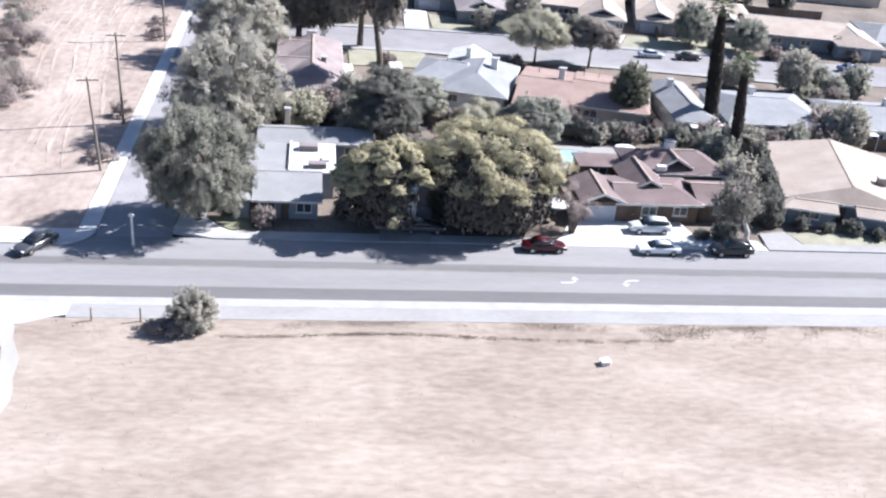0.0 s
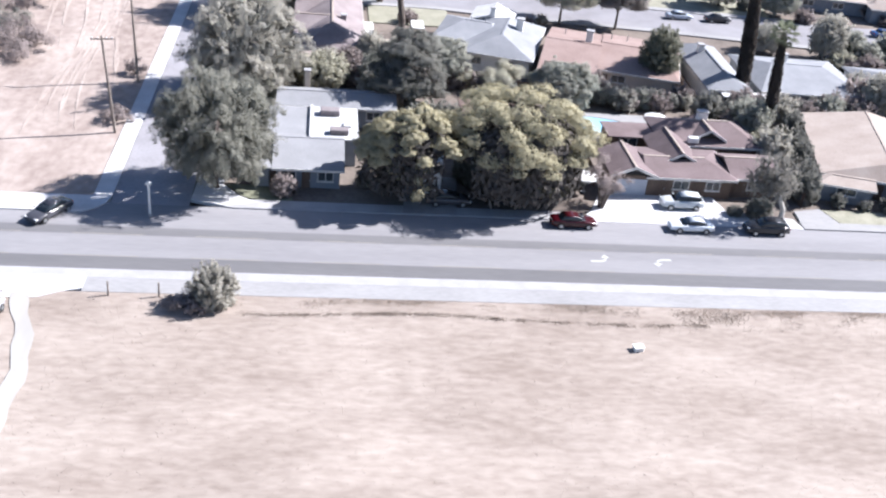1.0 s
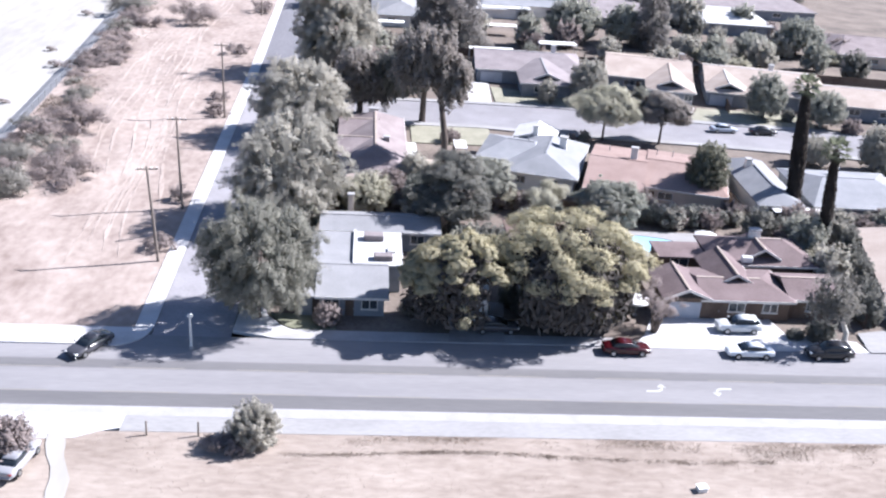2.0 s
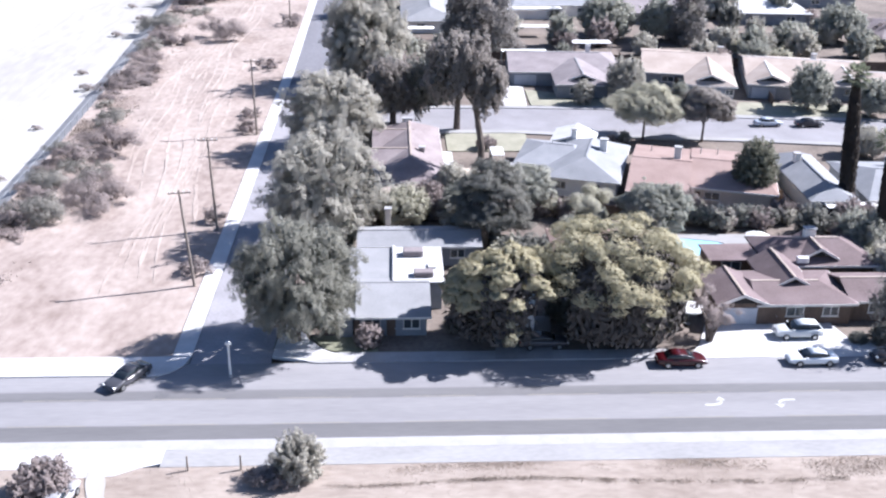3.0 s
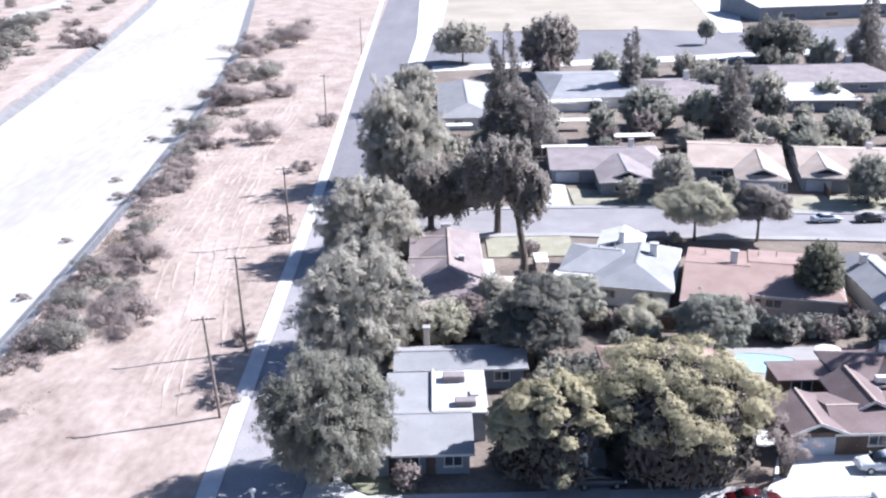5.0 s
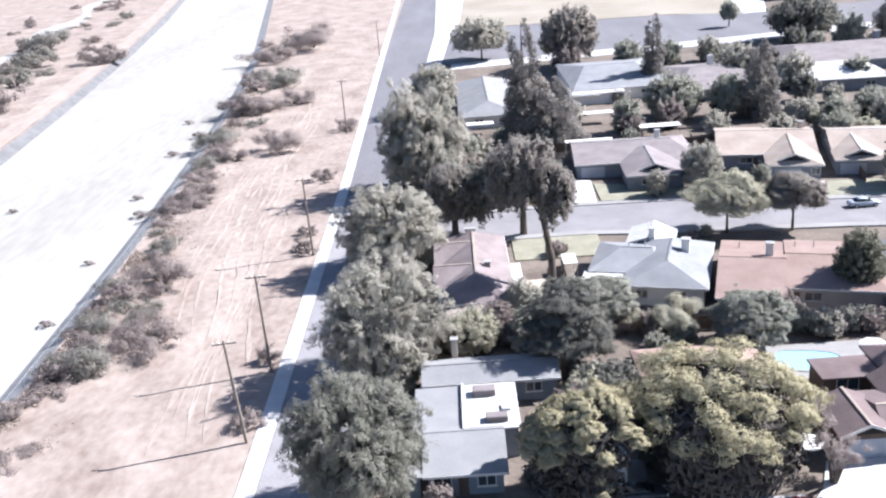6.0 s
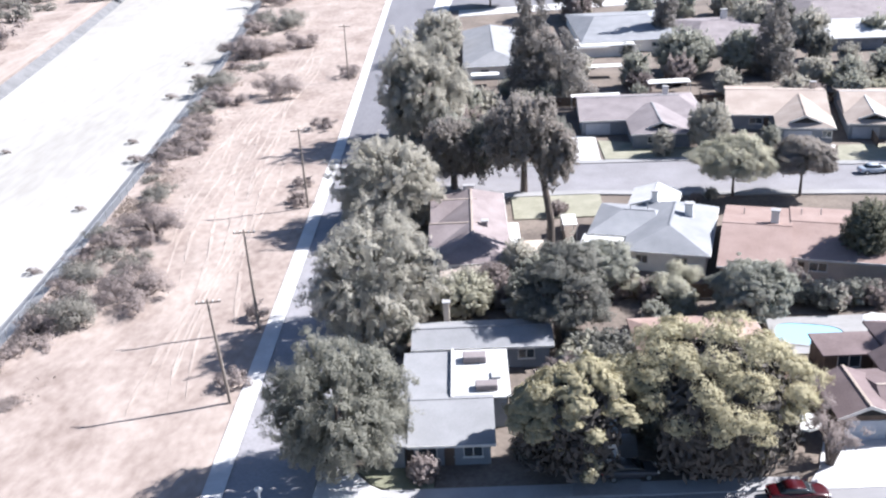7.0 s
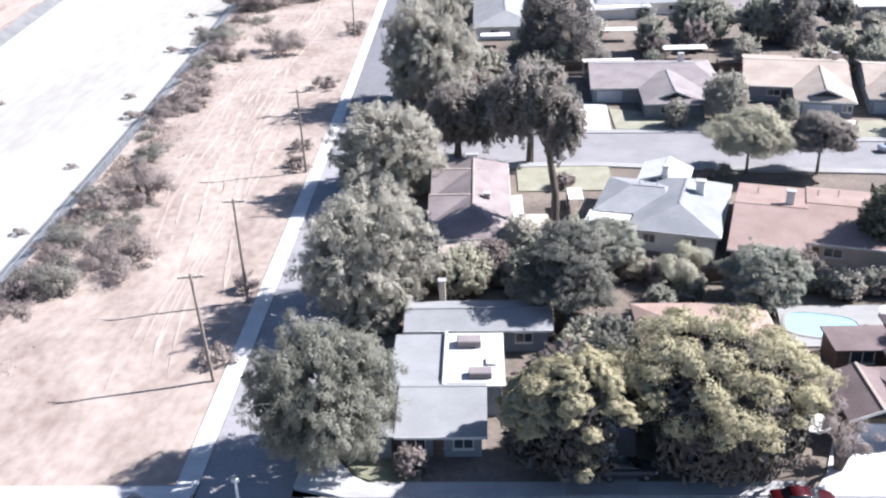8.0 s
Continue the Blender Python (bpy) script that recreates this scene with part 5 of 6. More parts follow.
# tan roof east of it, turned with its lot
tan_east = house(32.2, 18.4, -16, [
    (0.0, 17.5, 0.0, 20.5, 2.7, 4.4, "y", 2.4, 0),
    (-0.3, 6.6, -2.4, 1.6, 2.3, 2.9, "x", 1.6, 0),
    (8.8, 17.8, -2.2, 1.6, 2.3, 2.9, "x", 0, 1.6),
], "stucco_grey", "r_tan", "long low house with broad tan roof", wins=(("s", 3.2, -1.9, 2.4, 1.1), ("s", 14.5, -1.7, 2.2, 1.1)), doors=(("s", 7.6, 0.5),), chimneys=((13.4, 7.0, 2.9, 4.4, 1.3, 0.9, M["r_tan"], "short tan chimney"),), cap=None)

# pale houses by the palms
pale_house = house(0, 0, -2, [
    (25.0, 32.0, 46.0, 66.0, 2.8, 4.3, "y", 3, 3),
], "stucco_white", "r_slate", "small pale house with blue-grey roof", wins=(("s", 27.5, 46.5, 1.4, 1.2), ("s", 30.0, 46.5, 1.2, 1.2)), chimneys=((27.6, 60, 3.2, 5.0, 0.9, 0.9, M["stucco_white"], "white chimney"),), cap=None)
pale_house_b = house(0, 0, -2, [
    (33.4, 50.5, 46.6, 63.0, 2.8, 4.6, "x", 4, 5),
], "stucco_grey", "r_slate", "wide pale house with blue-grey hipped roof", wins=(("s", 37.5, 47.1, 1.8, 1.2), ("s", 46.0, 47.1, 1.8, 1.2)), chimneys=((40.6, 58, 3.6, 5.1, 0.9, 0.9, M["stucco_white"], "white chimney"),), cap=None)
house(0, 0, -2, [(52.0, 70.0, 46.5, 61.0, 2.8, 4.5, "x", 4, 4)], "stucco_white", "r_slate", "pale house with slate blue roof", wins=(("s", 58, 47.0, 1.8, 1.2),), chimneys=((62, 54.5, 4, 5.4, 0.8, 0.8, M["stucco_white"], ""),), cap=None)
for x, y, w, d in ((29.8, 44.6, 2.4, 2.2), (34.4, 44.4, 3.6, 2.4), (55.5, 44.2, 6.4, 2.4), (-26.6, 48.4, 2.4, 1.4), (2.9, 185.0, 9.0, 3.0), (3.5, 163.4, 8.0, 3.0), (14.7, 146.1, 9.0, 3.4), (-24.1, 160.8, 6.4, 3.0), (-2.0, 137.0, 10.0, 2.4), (-14.6, 68.0, 2.0, 4.0), (-3.6, 46.0, 1.6, 2.6)):
    e = thing("patio_cover", pose(x, y, 0), "bright white metal patio cover behind a house", "patio cover", "white patio covers")
    part("panel", box(-w / 2, w / 2, -d / 2, d / 2, 2.35, 2.45, 0.02), M["white_paint"], e)
    for sx in (-1, 1):
        for sy in (-1, 1):
            part("post", box(sx * (w / 2 - 0.1) - 0.05, sx * (w / 2 - 0.1) + 0.05, sy * (d / 2 - 0.1) - 0.05, sy * (d / 2 - 0.1) + 0.05, -0.1, 2.35), M["white_paint"], e)

# second row, north of the inner street
grey_house = house(4, 118, -3, [
    (-11.5, 12.0, -2.0, 17.0, 2.8, 4.8, "x", 0, 4),
    (-3.0, 8.0, -11.5, 6.0, 2.8, 4.5, "y", 4, 2),
    dutch(-3.0, 8.0, -11.5, 2.8, 4.5, 4),
], "stucco_grey", "r_dark", "low house with dark grey roofs on the inner street", wins=(("s", 1.0, -11.0, 2.0, 1.2), ("s", 10.2, -1.5, 1.6, 1.2)), garages=(("s", -8.0, -1.5, 4.5),), chimneys=((6.0, 11.0, 4, 5.6, 1.0, 0.8, M["stucco_white"], ""),), cap="r_grey")
dutch_vent(grey_house, -3.0, 8.0, -11.5, 2.8, 4.5, 4)
tan_house = house(32, 120, -13, [
    (-11.5, 7.0, -6.0, 16.0, 2.8, 4.8, "x", 0, 0),
    (-3.0, 7.0, -14.0, 5.0, 2.8, 4.6, "y", 3, 2),
    dutch(-3.0, 7.0, -14.0, 2.8, 4.6, 3),
], "stucco_grey", "r_tan", "low tan-roofed house with blue-grey walls on the inner street", wins=(("s", -6.0, -5.5, 2.4, 1.2), ("s", 5.6, -13.5, 1.6, 1.2)), doors=(("s", -4.2, -5.5),), garages=(("s", 0.8, -13.5, 4.6),), chimneys=((5.0, 9.0, 3.8, 5.4, 1.0, 0.9, M["stucco_tan"], ""),), cap="r_tan")
dutch_vent(tan_house, -3.0, 7.0, -14.0, 2.8, 4.6, 3)
twin_house = house(48.2, 119.4, -13, [
    (-6.6, 19.0, -8.0, 12.0, 2.8, 4.7, "x", 0, 3),
    (-6.8, 2.4, -14.0, 2.0, 2.8, 4.4, "y", 3, 2),
    dutch(-6.8, 2.4, -14.0, 2.8, 4.4, 3),
    (8.5, 17.5, -11.5, 2.0, 2.8, 4.3, "y", 3, 2),
    dutch(8.5, 17.5, -11.5, 2.8, 4.3, 3),
], "stucco_grey", "r_tan", "low house with tan roof and grey walls on the inner street", wins=(("s", 5.0, -7.5, 2.2, 1.2), ("s", 13.0, -11.0, 1.8, 1.2)), garages=(("s", -3.5, -13.5, 4.5),), chimneys=((8.0, 4.0, 3.8, 5.4, 1.0, 0.9, M["stucco_white"], ""),), cap="r_white")
dutch_vent(twin_house, -6.8, 2.4, -14.0, 2.8, 4.4, 3)
dutch_vent(twin_house, 8.5, 17.5, -11.5, 2.8, 4.3, 3)
house(76, 106, -10, [
    (-14.0, 12.0, -7.0, 10.0, 2.8, 4.6, "x", 0, 4),
    (3.0, 13.0, -11.0, 4.0, 2.8, 4.4, "y", 3, 2),
], "stucco_grey", "r_tan", "long house with pinkish tan roof on the inner street", wins=(("s", -8.0, -6.5, 2.2, 1.2), ("s", -2.0, -6.5, 2.2, 1.2)), garages=(("s", 8.0, -10.5, 4.5),), cap="r_white")
house(100, 106, -10, [(-11.0, 14.0, -9.0, 9.0, 2.8, 4.6, "x", 4, 4)], "stucco_white", "r_slate", "low house with blue-grey roof on the inner street", wins=(("s", -4, -8.5, 2.2, 1.2), ("s", 6, -8.5, 2.2, 1.2)), cap=None)

# third row
house(12, 208, 0, [(-11.0, 15.0, -20.0, 22.0, 2.9, 5.6, "x", 6, 6), (-12.0, 2.0, -24.0, -14.0, 2.7, 0, "flat", 0, 0, "r_white")], "stucco_white", "r_slate", "far house with blue-grey roof and white porch", wins=(("s", 8, -19.5, 2.4, 1.2),), cap="r_grey")
house(38, 198, 0, [(-11.0, 12.0, -20.0, 16.0, 2.9, 5.4, "x", 6, 6)], "stucco_grey", "r_dark", "far house with dark brownish roof", wins=(("s", -6, -19.5, 2.4, 1.2), ("s", 5, -19.5, 2.4, 1.2)), chimneys=((2, 4, 4.5, 7, 1.4, 1.4, M["stucco_white"], ""),), cap=None)
house(84, 216, 0, [(-22.0, 18.0, -14.0, 18.0, 2.9, 5.4, "x", 6, 6)], "stucco_grey", "r_dark", "far house with long dark grey roof", wins=(("s", -12, -13.5, 2.4, 1.2), ("s", 6, -13.5, 2.4, 1.2)), chimneys=((8, 4, 4.5, 7.4, 1.8, 1.4, M["stucco_grey"], ""),), cap=None)
house(69.5, 191, -4, [(-11.5, 10.5, -13.5, 10.5, 3.0, 5.4, "x", 5, 5)], "stucco_grey", "r_white", "far house with bright white roof", wins=(("s", -5, -13.0, 2.4, 1.2), ("s", 5, -13.0, 2.4, 1.2)), cap=None)
house(-22, 190, 0, [(-7.0, 8.0, -24.0, 22.0, 2.9, 5.4, "y", 6, 6)], "stucco_white", "r_grey", "far house with pale grey roof beside the street", wins=(("s", -2, -23.5, 2.0, 1.2), ("s", 4, -23.5, 2.0, 1.2)), cap=None)
house(100, 160, -8, [(-14.0, 16.0, -14.0, 12.0, 2.9, 5.2, "x", 5, 5)], "stucco_tan", "r_rust", "far house with brownish pink roof", wins=(("s", -5, -13.5, 2.4, 1.2),), cap=None)
school = house(152, 384, 7, [(-42.0, 60.0, -14.0, 30.0, 6.0, 8.5, "x", 0, 0, "r_white")], "stucco_grey", "r_white", "large low building with bright white roof beyond the park", wins=(("s", -28, -13.5, 6, 2), ("s", -8, -13.5, 6, 2), ("s", 14, -13.5, 6, 2)), cap=None, name="school_building")


# ---- pool ----
pool = thing("swimming_pool", pose(8.9, 35.8, 0.05, 0, 0, -14), "small blue swimming pool with pale coping", "swimming pool")
ring = [(3.7 * math.copysign(abs(math.cos(a)) ** 0.6, math.cos(a)), 2.5 * math.copysign(abs(math.sin(a)) ** 0.6, math.sin(a))) for a in (2 * math.pi * k / 28 for k in range(28))]
bm = bmesh.new()
bm.faces.new([bm.verts.new((x, y, 0.04)) for x, y in ring])
part("water", bm, M["water"], pool, "clear light blue water")
bm = bmesh.new()
ins = [bm.verts.new((x, y, 0.1)) for x, y in ring]
outs = [bm.verts.new((x * 1.1, y * 1.16, 0.1)) for x, y in ring]
lows = [bm.verts.new((x, y, 0.0)) for x, y in ring]
for k in range(28):
    j = (k + 1) % 28
    bm.faces.new((outs[k], outs[j], ins[j], ins[k]))
    bm.faces.new((ins[k], ins[j], lows[j], lows[k]))
part("coping", bm, M["pale_concrete"], pool)


def garden_parasol(x, y, z, label):
    """A parasol with eight cloth gores on ribs, a pole and a round foot."""
    e = thing("parasol", pose(x, y, z), label, "parasol", "white parasols")
    part("pole", add_tube(bmesh.new(), [(0, 0, 0), (0, 0, 2.6)], [0.03, 0.03], 8), M["steel"], e)
    bm = bmesh.new()
    rim = [bm.verts.new((1.6 * math.cos(a), 1.6 * math.sin(a), 2.05)) for a in (math.pi * k / 4 for k in range(8))]
    hem = [bm.verts.new((v.co.x, v.co.y, 1.9)) for v in rim]
    tip = bm.verts.new((0, 0, 2.62))
    for k in range(8):
        bm.faces.new((rim[k], rim[(k + 1) % 8], tip))
        bm.faces.new((hem[k], hem[(k + 1) % 8], rim[(k + 1) % 8], rim[k]))
    part("canopy", bm, M["white_paint"], e, "white cloth canopy")
    for k in range(8):
        a = math.pi * k / 4
        part("rib", add_tube(bmesh.new(), [(0, 0, 2.56), (1.55 * math.cos(a), 1.55 * math.sin(a), 2.02)], [0.012, 0.01], 4), M["steel"], e)
    part("base_plate", add_tube(bmesh.new(), [(0, 0, 0), (0, 0, 0.08)], [0.3, 0.28], 12), M["concrete"], e)


garden_parasol(15.8, 35.0, 0.07, "white garden parasol beside the pool")
garden_parasol(1.6, 15.6, 0.05, "white garden parasol beside the driveway")


# ---- vehicles ----
def loft(sections, sides=16):
    """A body through rounded sections (x, half width, bottom, top, squareness)."""
    bm = bmesh.new()
    rings = []
    for x, w, z0, z1, p in sections:
        rings.append([bm.verts.new((x, w * math.copysign(abs(math.cos(a)) ** p, math.cos(a)), (z0 + z1) / 2 + (z1 - z0) / 2 * math.copysign(abs(math.sin(a)) ** p, math.sin(a)))) for a in (2 * math.pi * (k + 0.5) / sides for k in range(sides))])
    for a, b in zip(rings, rings[1:]):
        for k in range(sides):
            bm.faces.new((a[k], a[(k + 1) % sides], b[(k + 1) % sides], b[k]))
    bm.faces.new(rings[0][::-1])
    bm.faces.new(rings[-1])
    bmesh.ops.recalc_face_normals(bm, faces=bm.faces)
    for f in bm.faces:
        f.smooth = len(f.verts) == 4
    return bm


def car(x, y, rot, colour, label, tall=False, z=0.0, group=""):
    e = thing("car", pose(x, y, z, 0, 0, rot) @ Matrix.Diagonal((1.1, 1.06, 1.06, 1)), label, "car", group)
    pm = paint("car_paint", colour)
    up = 0.18 if tall else 0.0
    part("body", loft([(-2.3, 0.72, 0.42, 0.82 + up, 0.45), (-2.2, 0.84, 0.3, 0.94 + up, 0.4), (-1.4, 0.9, 0.24, 0.98 + up, 0.35), (0.0, 0.91, 0.22, 0.95 + up, 0.35), (1.0, 0.9, 0.22, 0.93 + up, 0.35), (1.7, 0.88, 0.24, 0.86 + up, 0.38), (2.2, 0.8, 0.3, 0.72 + up, 0.42), (2.34, 0.66, 0.4, 0.62 + up, 0.45)]), pm, e)
    top = 1.72 if tall else 1.42
    rear = -2.1 if tall else -1.55
    cab = part("cabin", loft([(rear, 0.7, 0.8, 0.98 + up, 0.5), (rear + 0.45, 0.72, 0.8, top - 0.1, 0.42), (-0.3, 0.76, 0.8, top - 0.03, 0.4), (0.45, 0.74, 0.8, top - 0.12, 0.42), (1.15, 0.7, 0.8, 0.95 + up, 0.5)]), M["car_glass"], e, "dark tinted windows")
    part("roof", loft([(rear + 0.4, 0.56, top - 0.16, top - 0.05, 0.6), (-0.5, 0.66, top - 0.14, top + 0.02, 0.6), (0.42, 0.56, top - 0.2, top - 0.08, 0.6)]), pm, cab)
    for sx in (-1.4, 1.42):
        for sy in (-0.84, 0.84):
            w = part("wheel", add_tube(bmesh.new(), [(sx, sy - 0.11, 0.33), (sx, sy + 0.11, 0.33)], [0.33, 0.33], 18), M["rubber"], e, "black tyre")
            part("rim", add_tube(bmesh.new(), [(sx, sy - 0.125, 0.33), (sx, sy + 0.125, 0.33)], [0.2, 0.2], 12), M["steel"], w)
    for sy in (-0.6, 0.6):
        part("headlight", box(2.1, 2.3, sy - 0.18, sy + 0.18, 0.56 + up, 0.7 + up, 0.03), M["lens_white"], e)
        part("tail_light", box(-2.31, -2.2, sy - 0.16, sy + 0.16, 0.66 + up, 0.82 + up, 0.03), M["lens_red"], e)
    part("front_bumper", box(2.2, 2.4, -0.7, 0.7, 0.32, 0.46, 0.05), pm, e)
    part("rear_bumper", box(-2.4, -2.22, -0.7, 0.7, 0.34, 0.5, 0.05), pm, e)
    for sy in (-0.97, 0.97):
        part("mirror", box(0.75, 0.93, sy - 0.1, sy + 0.1, 0.92 + up, 1.06 + up, 0.03), pm, e)
    return e


car(-1.5, 7.15, 0, (0.04, 0.002, 0.005), "dark red car parked at the kerb under the tree")
car(12.2, 7.15, 180, (0.72, 0.74, 0.76), "white sedan parked at the kerb by the driveway")
car(21.2, 7.2, 180, (0.02, 0.02, 0.024), "black sport utility car parked at the kerb", True)
car(12.8, 12.6, 180, (0.55, 0.57, 0.58), "silver sport utility car parked on the driveway", True, z=0.05)
car(-57.0, 5.2, 238, (0.06, 0.06, 0.07), "dark car turning at the street corner")
car(36.4, 89.0, 3, (0.42, 0.46, 0.52), "light blue car parked on the inner street", group="cars on the inner street")
car(43.8, 88.6, 3, (0.02, 0.02, 0.025), "black car parked on the inner street", group="cars on the inner street")
car(76.0, 86.0, 4, (0.05, 0.10, 0.25), "blue car parked on the inner street", group="cars on the inner street")
car(-15.2, 10.9, 2, (0.06, 0.06, 0.07), "dark grey car parked in the shade of the big tree", z=0.16)
car(-58.0, -14.0, 80, (0.3, 0.3, 0.32), "grey car parked beside the dirt track", z=0.2)


def camper(x, y, rot):
    e = thing("camper_van", pose(x, y, 0.155, 0, 0, rot), "white camper van parked under the big tree", "camper van")
    pm = paint("camper_paint", (0.78, 0.78, 0.77), 0.4)
    part("body", box(-3.0, 2.2, -1.1, 1.1, 0.45, 2.9, 0.12), pm, e)
    part("cab", loft([(2.1, 1.0, 0.4, 1.9, 0.35), (2.6, 1.0, 0.4, 1.75, 0.35), (3.1, 0.95, 0.4, 1.15, 0.4), (3.6, 0.85, 0.45, 1.05, 0.45)]), pm, e)
    part("windscreen", box(2.62, 3.0, -0.85, 0.85, 1.15, 1.6, 0.04), M["car_glass"], e)
    for sy in (-1.12, 1.1):
        part("side_window", box(-1.6, 0.2, sy, sy + 0.02, 1.5, 2.1), M["car_glass"], e)
    part("roof_vent", box(-1.2, -0.6, -0.3, 0.3, 2.9, 3.05, 0.03), M["plastic_white"], e)
    for sx in (-1.7, 2.6):
        for sy in (-0.95, 0.95):
            w = part("wheel", add_tube(bmesh.new(), [(sx, sy - 0.12, 0.38), (sx, sy + 0.12, 0.38)], [0.38, 0.38], 16), M["rubber"], e, "black tyre")
            part("rim", add_tube(bmesh.new(), [(sx, sy - 0.135, 0.38), (sx, sy + 0.135, 0.38)], [0.22, 0.22], 12), M["steel"], w)


camper(-16.8, 14.8, 262)


# ---- poles, fences and small things ----
def utility_pole(x, y, h, lean, arms=1):
    e = thing("utility_pole", pose(x, y, 0, 0, lean, 0), "weathered wooden utility pole with crossarm", "utility pole", "utility poles along the side street")
    part("pole", add_tube(bmesh.new(), [(0, 0, -0.3), (0, 0, h * 0.5), (0, 0, h)], [0.19, 0.16, 0.11], 10), M["pole_wood"], e)
    for k in range(arms):
        z = h - 0.5 - 1.2 * k
        arm = part("crossarm", box(-1.3, 1.3, 0.12, 0.24, z, z + 0.14, 0.01), M["pole_wood"], e)
        for q in (-1.15, -0.5, 0.5, 1.15):
            part("insulator", add_tube(bmesh.new(), [(q, 0.18, z + 0.13), (q, 0.18, z + 0.33)], [0.06, 0.04], 8), M["plastic_white"], arm)
    return e


utility_pole(-54.3, 26.0, 12.1, -3.5)
utility_pole(-54.3, 42.6, 12.9, -1.2)
utility_pole(-54.2, 84.2, 13.0, -1.0)
utility_pole(-56.6, 171.5, 13.2, 0)
utility_pole(-55.6, 293, 13.0, 0)

lamp = thing("street_lamp", pose(-47.1, 5.7, 0), "short white street lamp post at the corner", "street lamp")
part("base", add_tube(bmesh.new(), [(0, 0, 0), (0, 0, 0.35)], [0.26, 0.2], 10), M["concrete"], lamp)
part("post", add_tube(bmesh.new(), [(0, 0, 0.3), (0, 0, 3.7)], [0.14, 0.11], 10), M["white_paint"], lamp)
part("lantern", loft([(-0.3, 0.12, 3.66, 3.9, 0.6), (0.0, 0.2, 3.64, 4.1, 0.6), (0.3, 0.12, 3.66, 3.9, 0.6)]), M["white_paint"], lamp)

cabinet = thing("utility_box", pose(-0.3, -16.1, 0.0, 0, 0, 8), "white metal utility box standing in the dry field", "utility box")
part("body", box(-0.42, 0.42, -0.34, 0.34, -0.2, 0.42, 0.04), M["white_paint"], cabinet)
part("lid", box(-0.49, 0.49, -0.4, 0.4, 0.42, 0.48, 0.02), M["white_paint"], cabinet)

for x in (-48.5, -44.0, -39.0):
    e = thing("fence_post", pose(x, -9.4, 0), "short weathered wooden post beside the pavement", "fence post", "posts at the edge of the field")
    part("post", add_tube(bmesh.new(), [(0, 0, -0.2), (0.02, 0, 1.5)], [0.1, 0.08], 7), M["pole_wood"], e)

# chain-link fence along the channel: posts and rails
fence = thing("fence", pose(0, 0, 0), "low wire fence with steel posts along the channel", "fence")
ys = [22 + 4.0 * k for k in range(75)]
for y in ys:
    part("post", add_tube(bmesh.new(), [(wash_edge(y) + 0.3, y, -0.2), (wash_edge(y) + 0.3, y, 1.7)], [0.05, 0.05], 6), M["steel"], fence)
part("rail", add_tube(bmesh.new(), [(wash_edge(y) + 0.3, y, 1.68) for y in ys], [0.035] * len(ys), 5), M["steel"], fence)


def board_fence(x0, y0, x1, y1, h=1.8):
    """A garden fence of upright boards on two rails."""
    L = math.hypot(x1 - x0, y1 - y0)
    e = thing("garden_fence", pose(x0, y0, 0, 0, 0, math.degrees(math.atan2(y1 - y0, x1 - x0))), "brown wooden board fence between two gardens", "fence", "garden fences")
    bm = bmesh.new()
    add_box(bm, 0, L, 0.02, 0.07, 0.4, 0.5)
    add_box(bm, 0, L, 0.02, 0.07, h - 0.5, h - 0.4)
    part("rails", bm, M["wood_brown"], e)
    n = int(L / 0.3)
    bm = bmesh.new()
    for i in range(n):
        add_box(bm, i * L / n, (i + 0.93) * L / n, -0.012, 0.012, -0.1, h + random.uniform(-0.03, 0.03))
    ob = part("boarding", bm, M["wood_brown"], e)
    ob["kind"] = "stuff"


board_fence(-38.5, 44.0, -17.0, 47.5)
board_fence(-17.0, 47.5, 24.0, 44.8)
board_fence(-17.2, 31.0, -17.0, 47.5)
board_fence(3.4, 17.0, 3.6, 45.0)
board_fence(28.6, 14.0, 28.6, 45.0)
board_fence(24.0, 44.8, 70.0, 43.0)
board_fence(-15.8, 48.0, -15.4, 72.0)
board_fence(1.2, 47.0, 8.6, 70.0)
board_fence(24.6, 45.0, 26.6, 72.0)
board_fence(15.8, 106.0, 20.0, 140.0)
board_fence(41.6, 101.0, 48.0, 134.0)
board_fence(-12, 139.0, 90.0, 128.0)

# dry weeds: a dark fringe along the field's border and thin tufts over the field
rng = np.random.default_rng(77)


def tufts(name, pts, size, material, label):
    n = len(pts)
    nrm = rng.normal(size=(n, 3))
    nrm[:, 2] *= 0.25
    me = leaf_mesh(name, pts, nrm, np.full(n, size), M[material], 0.0, 0.3, rng=rng)
    tagged(new(name, me), label, "grass", kind="stuff")


def ground_z(x, y):
    return 0.03 + np.array([field_z(a, b) for a, b in zip(x, y)])


n = 15000
x = rng.uniform(-37, 8, n)
y = -11.6 + rng.normal(0, 0.2, n) + 0.35 * np.sin(x * 0.23) - 0.8 * np.clip((x + 8) / 10, 0, 1)
keep = rng.random(n) < np.array([max(0.08, 0.3 + 0.8 * noise.noise(Vector((a * 0.5, b * 0.5, 5)))) for a, b in zip(x, y)])
x, y = x[keep], y[keep]
tufts("weeds", np.stack([x, y, ground_z(x, y) + 0.02], 1), 0.13, "dry_weed", "line of dark dry weeds along the field border")
n = 30000
x = rng.uniform(-50, 60, n)
y = -8.95 - np.abs(rng.normal(0, 0.8, n))
keep = rng.random(n) < np.array([max(0.0, 0.25 + 1.3 * noise.noise(Vector((a * 0.16, b * 0.4, 8)))) for a, b in zip(x, y)])
x, y = x[keep], y[keep]
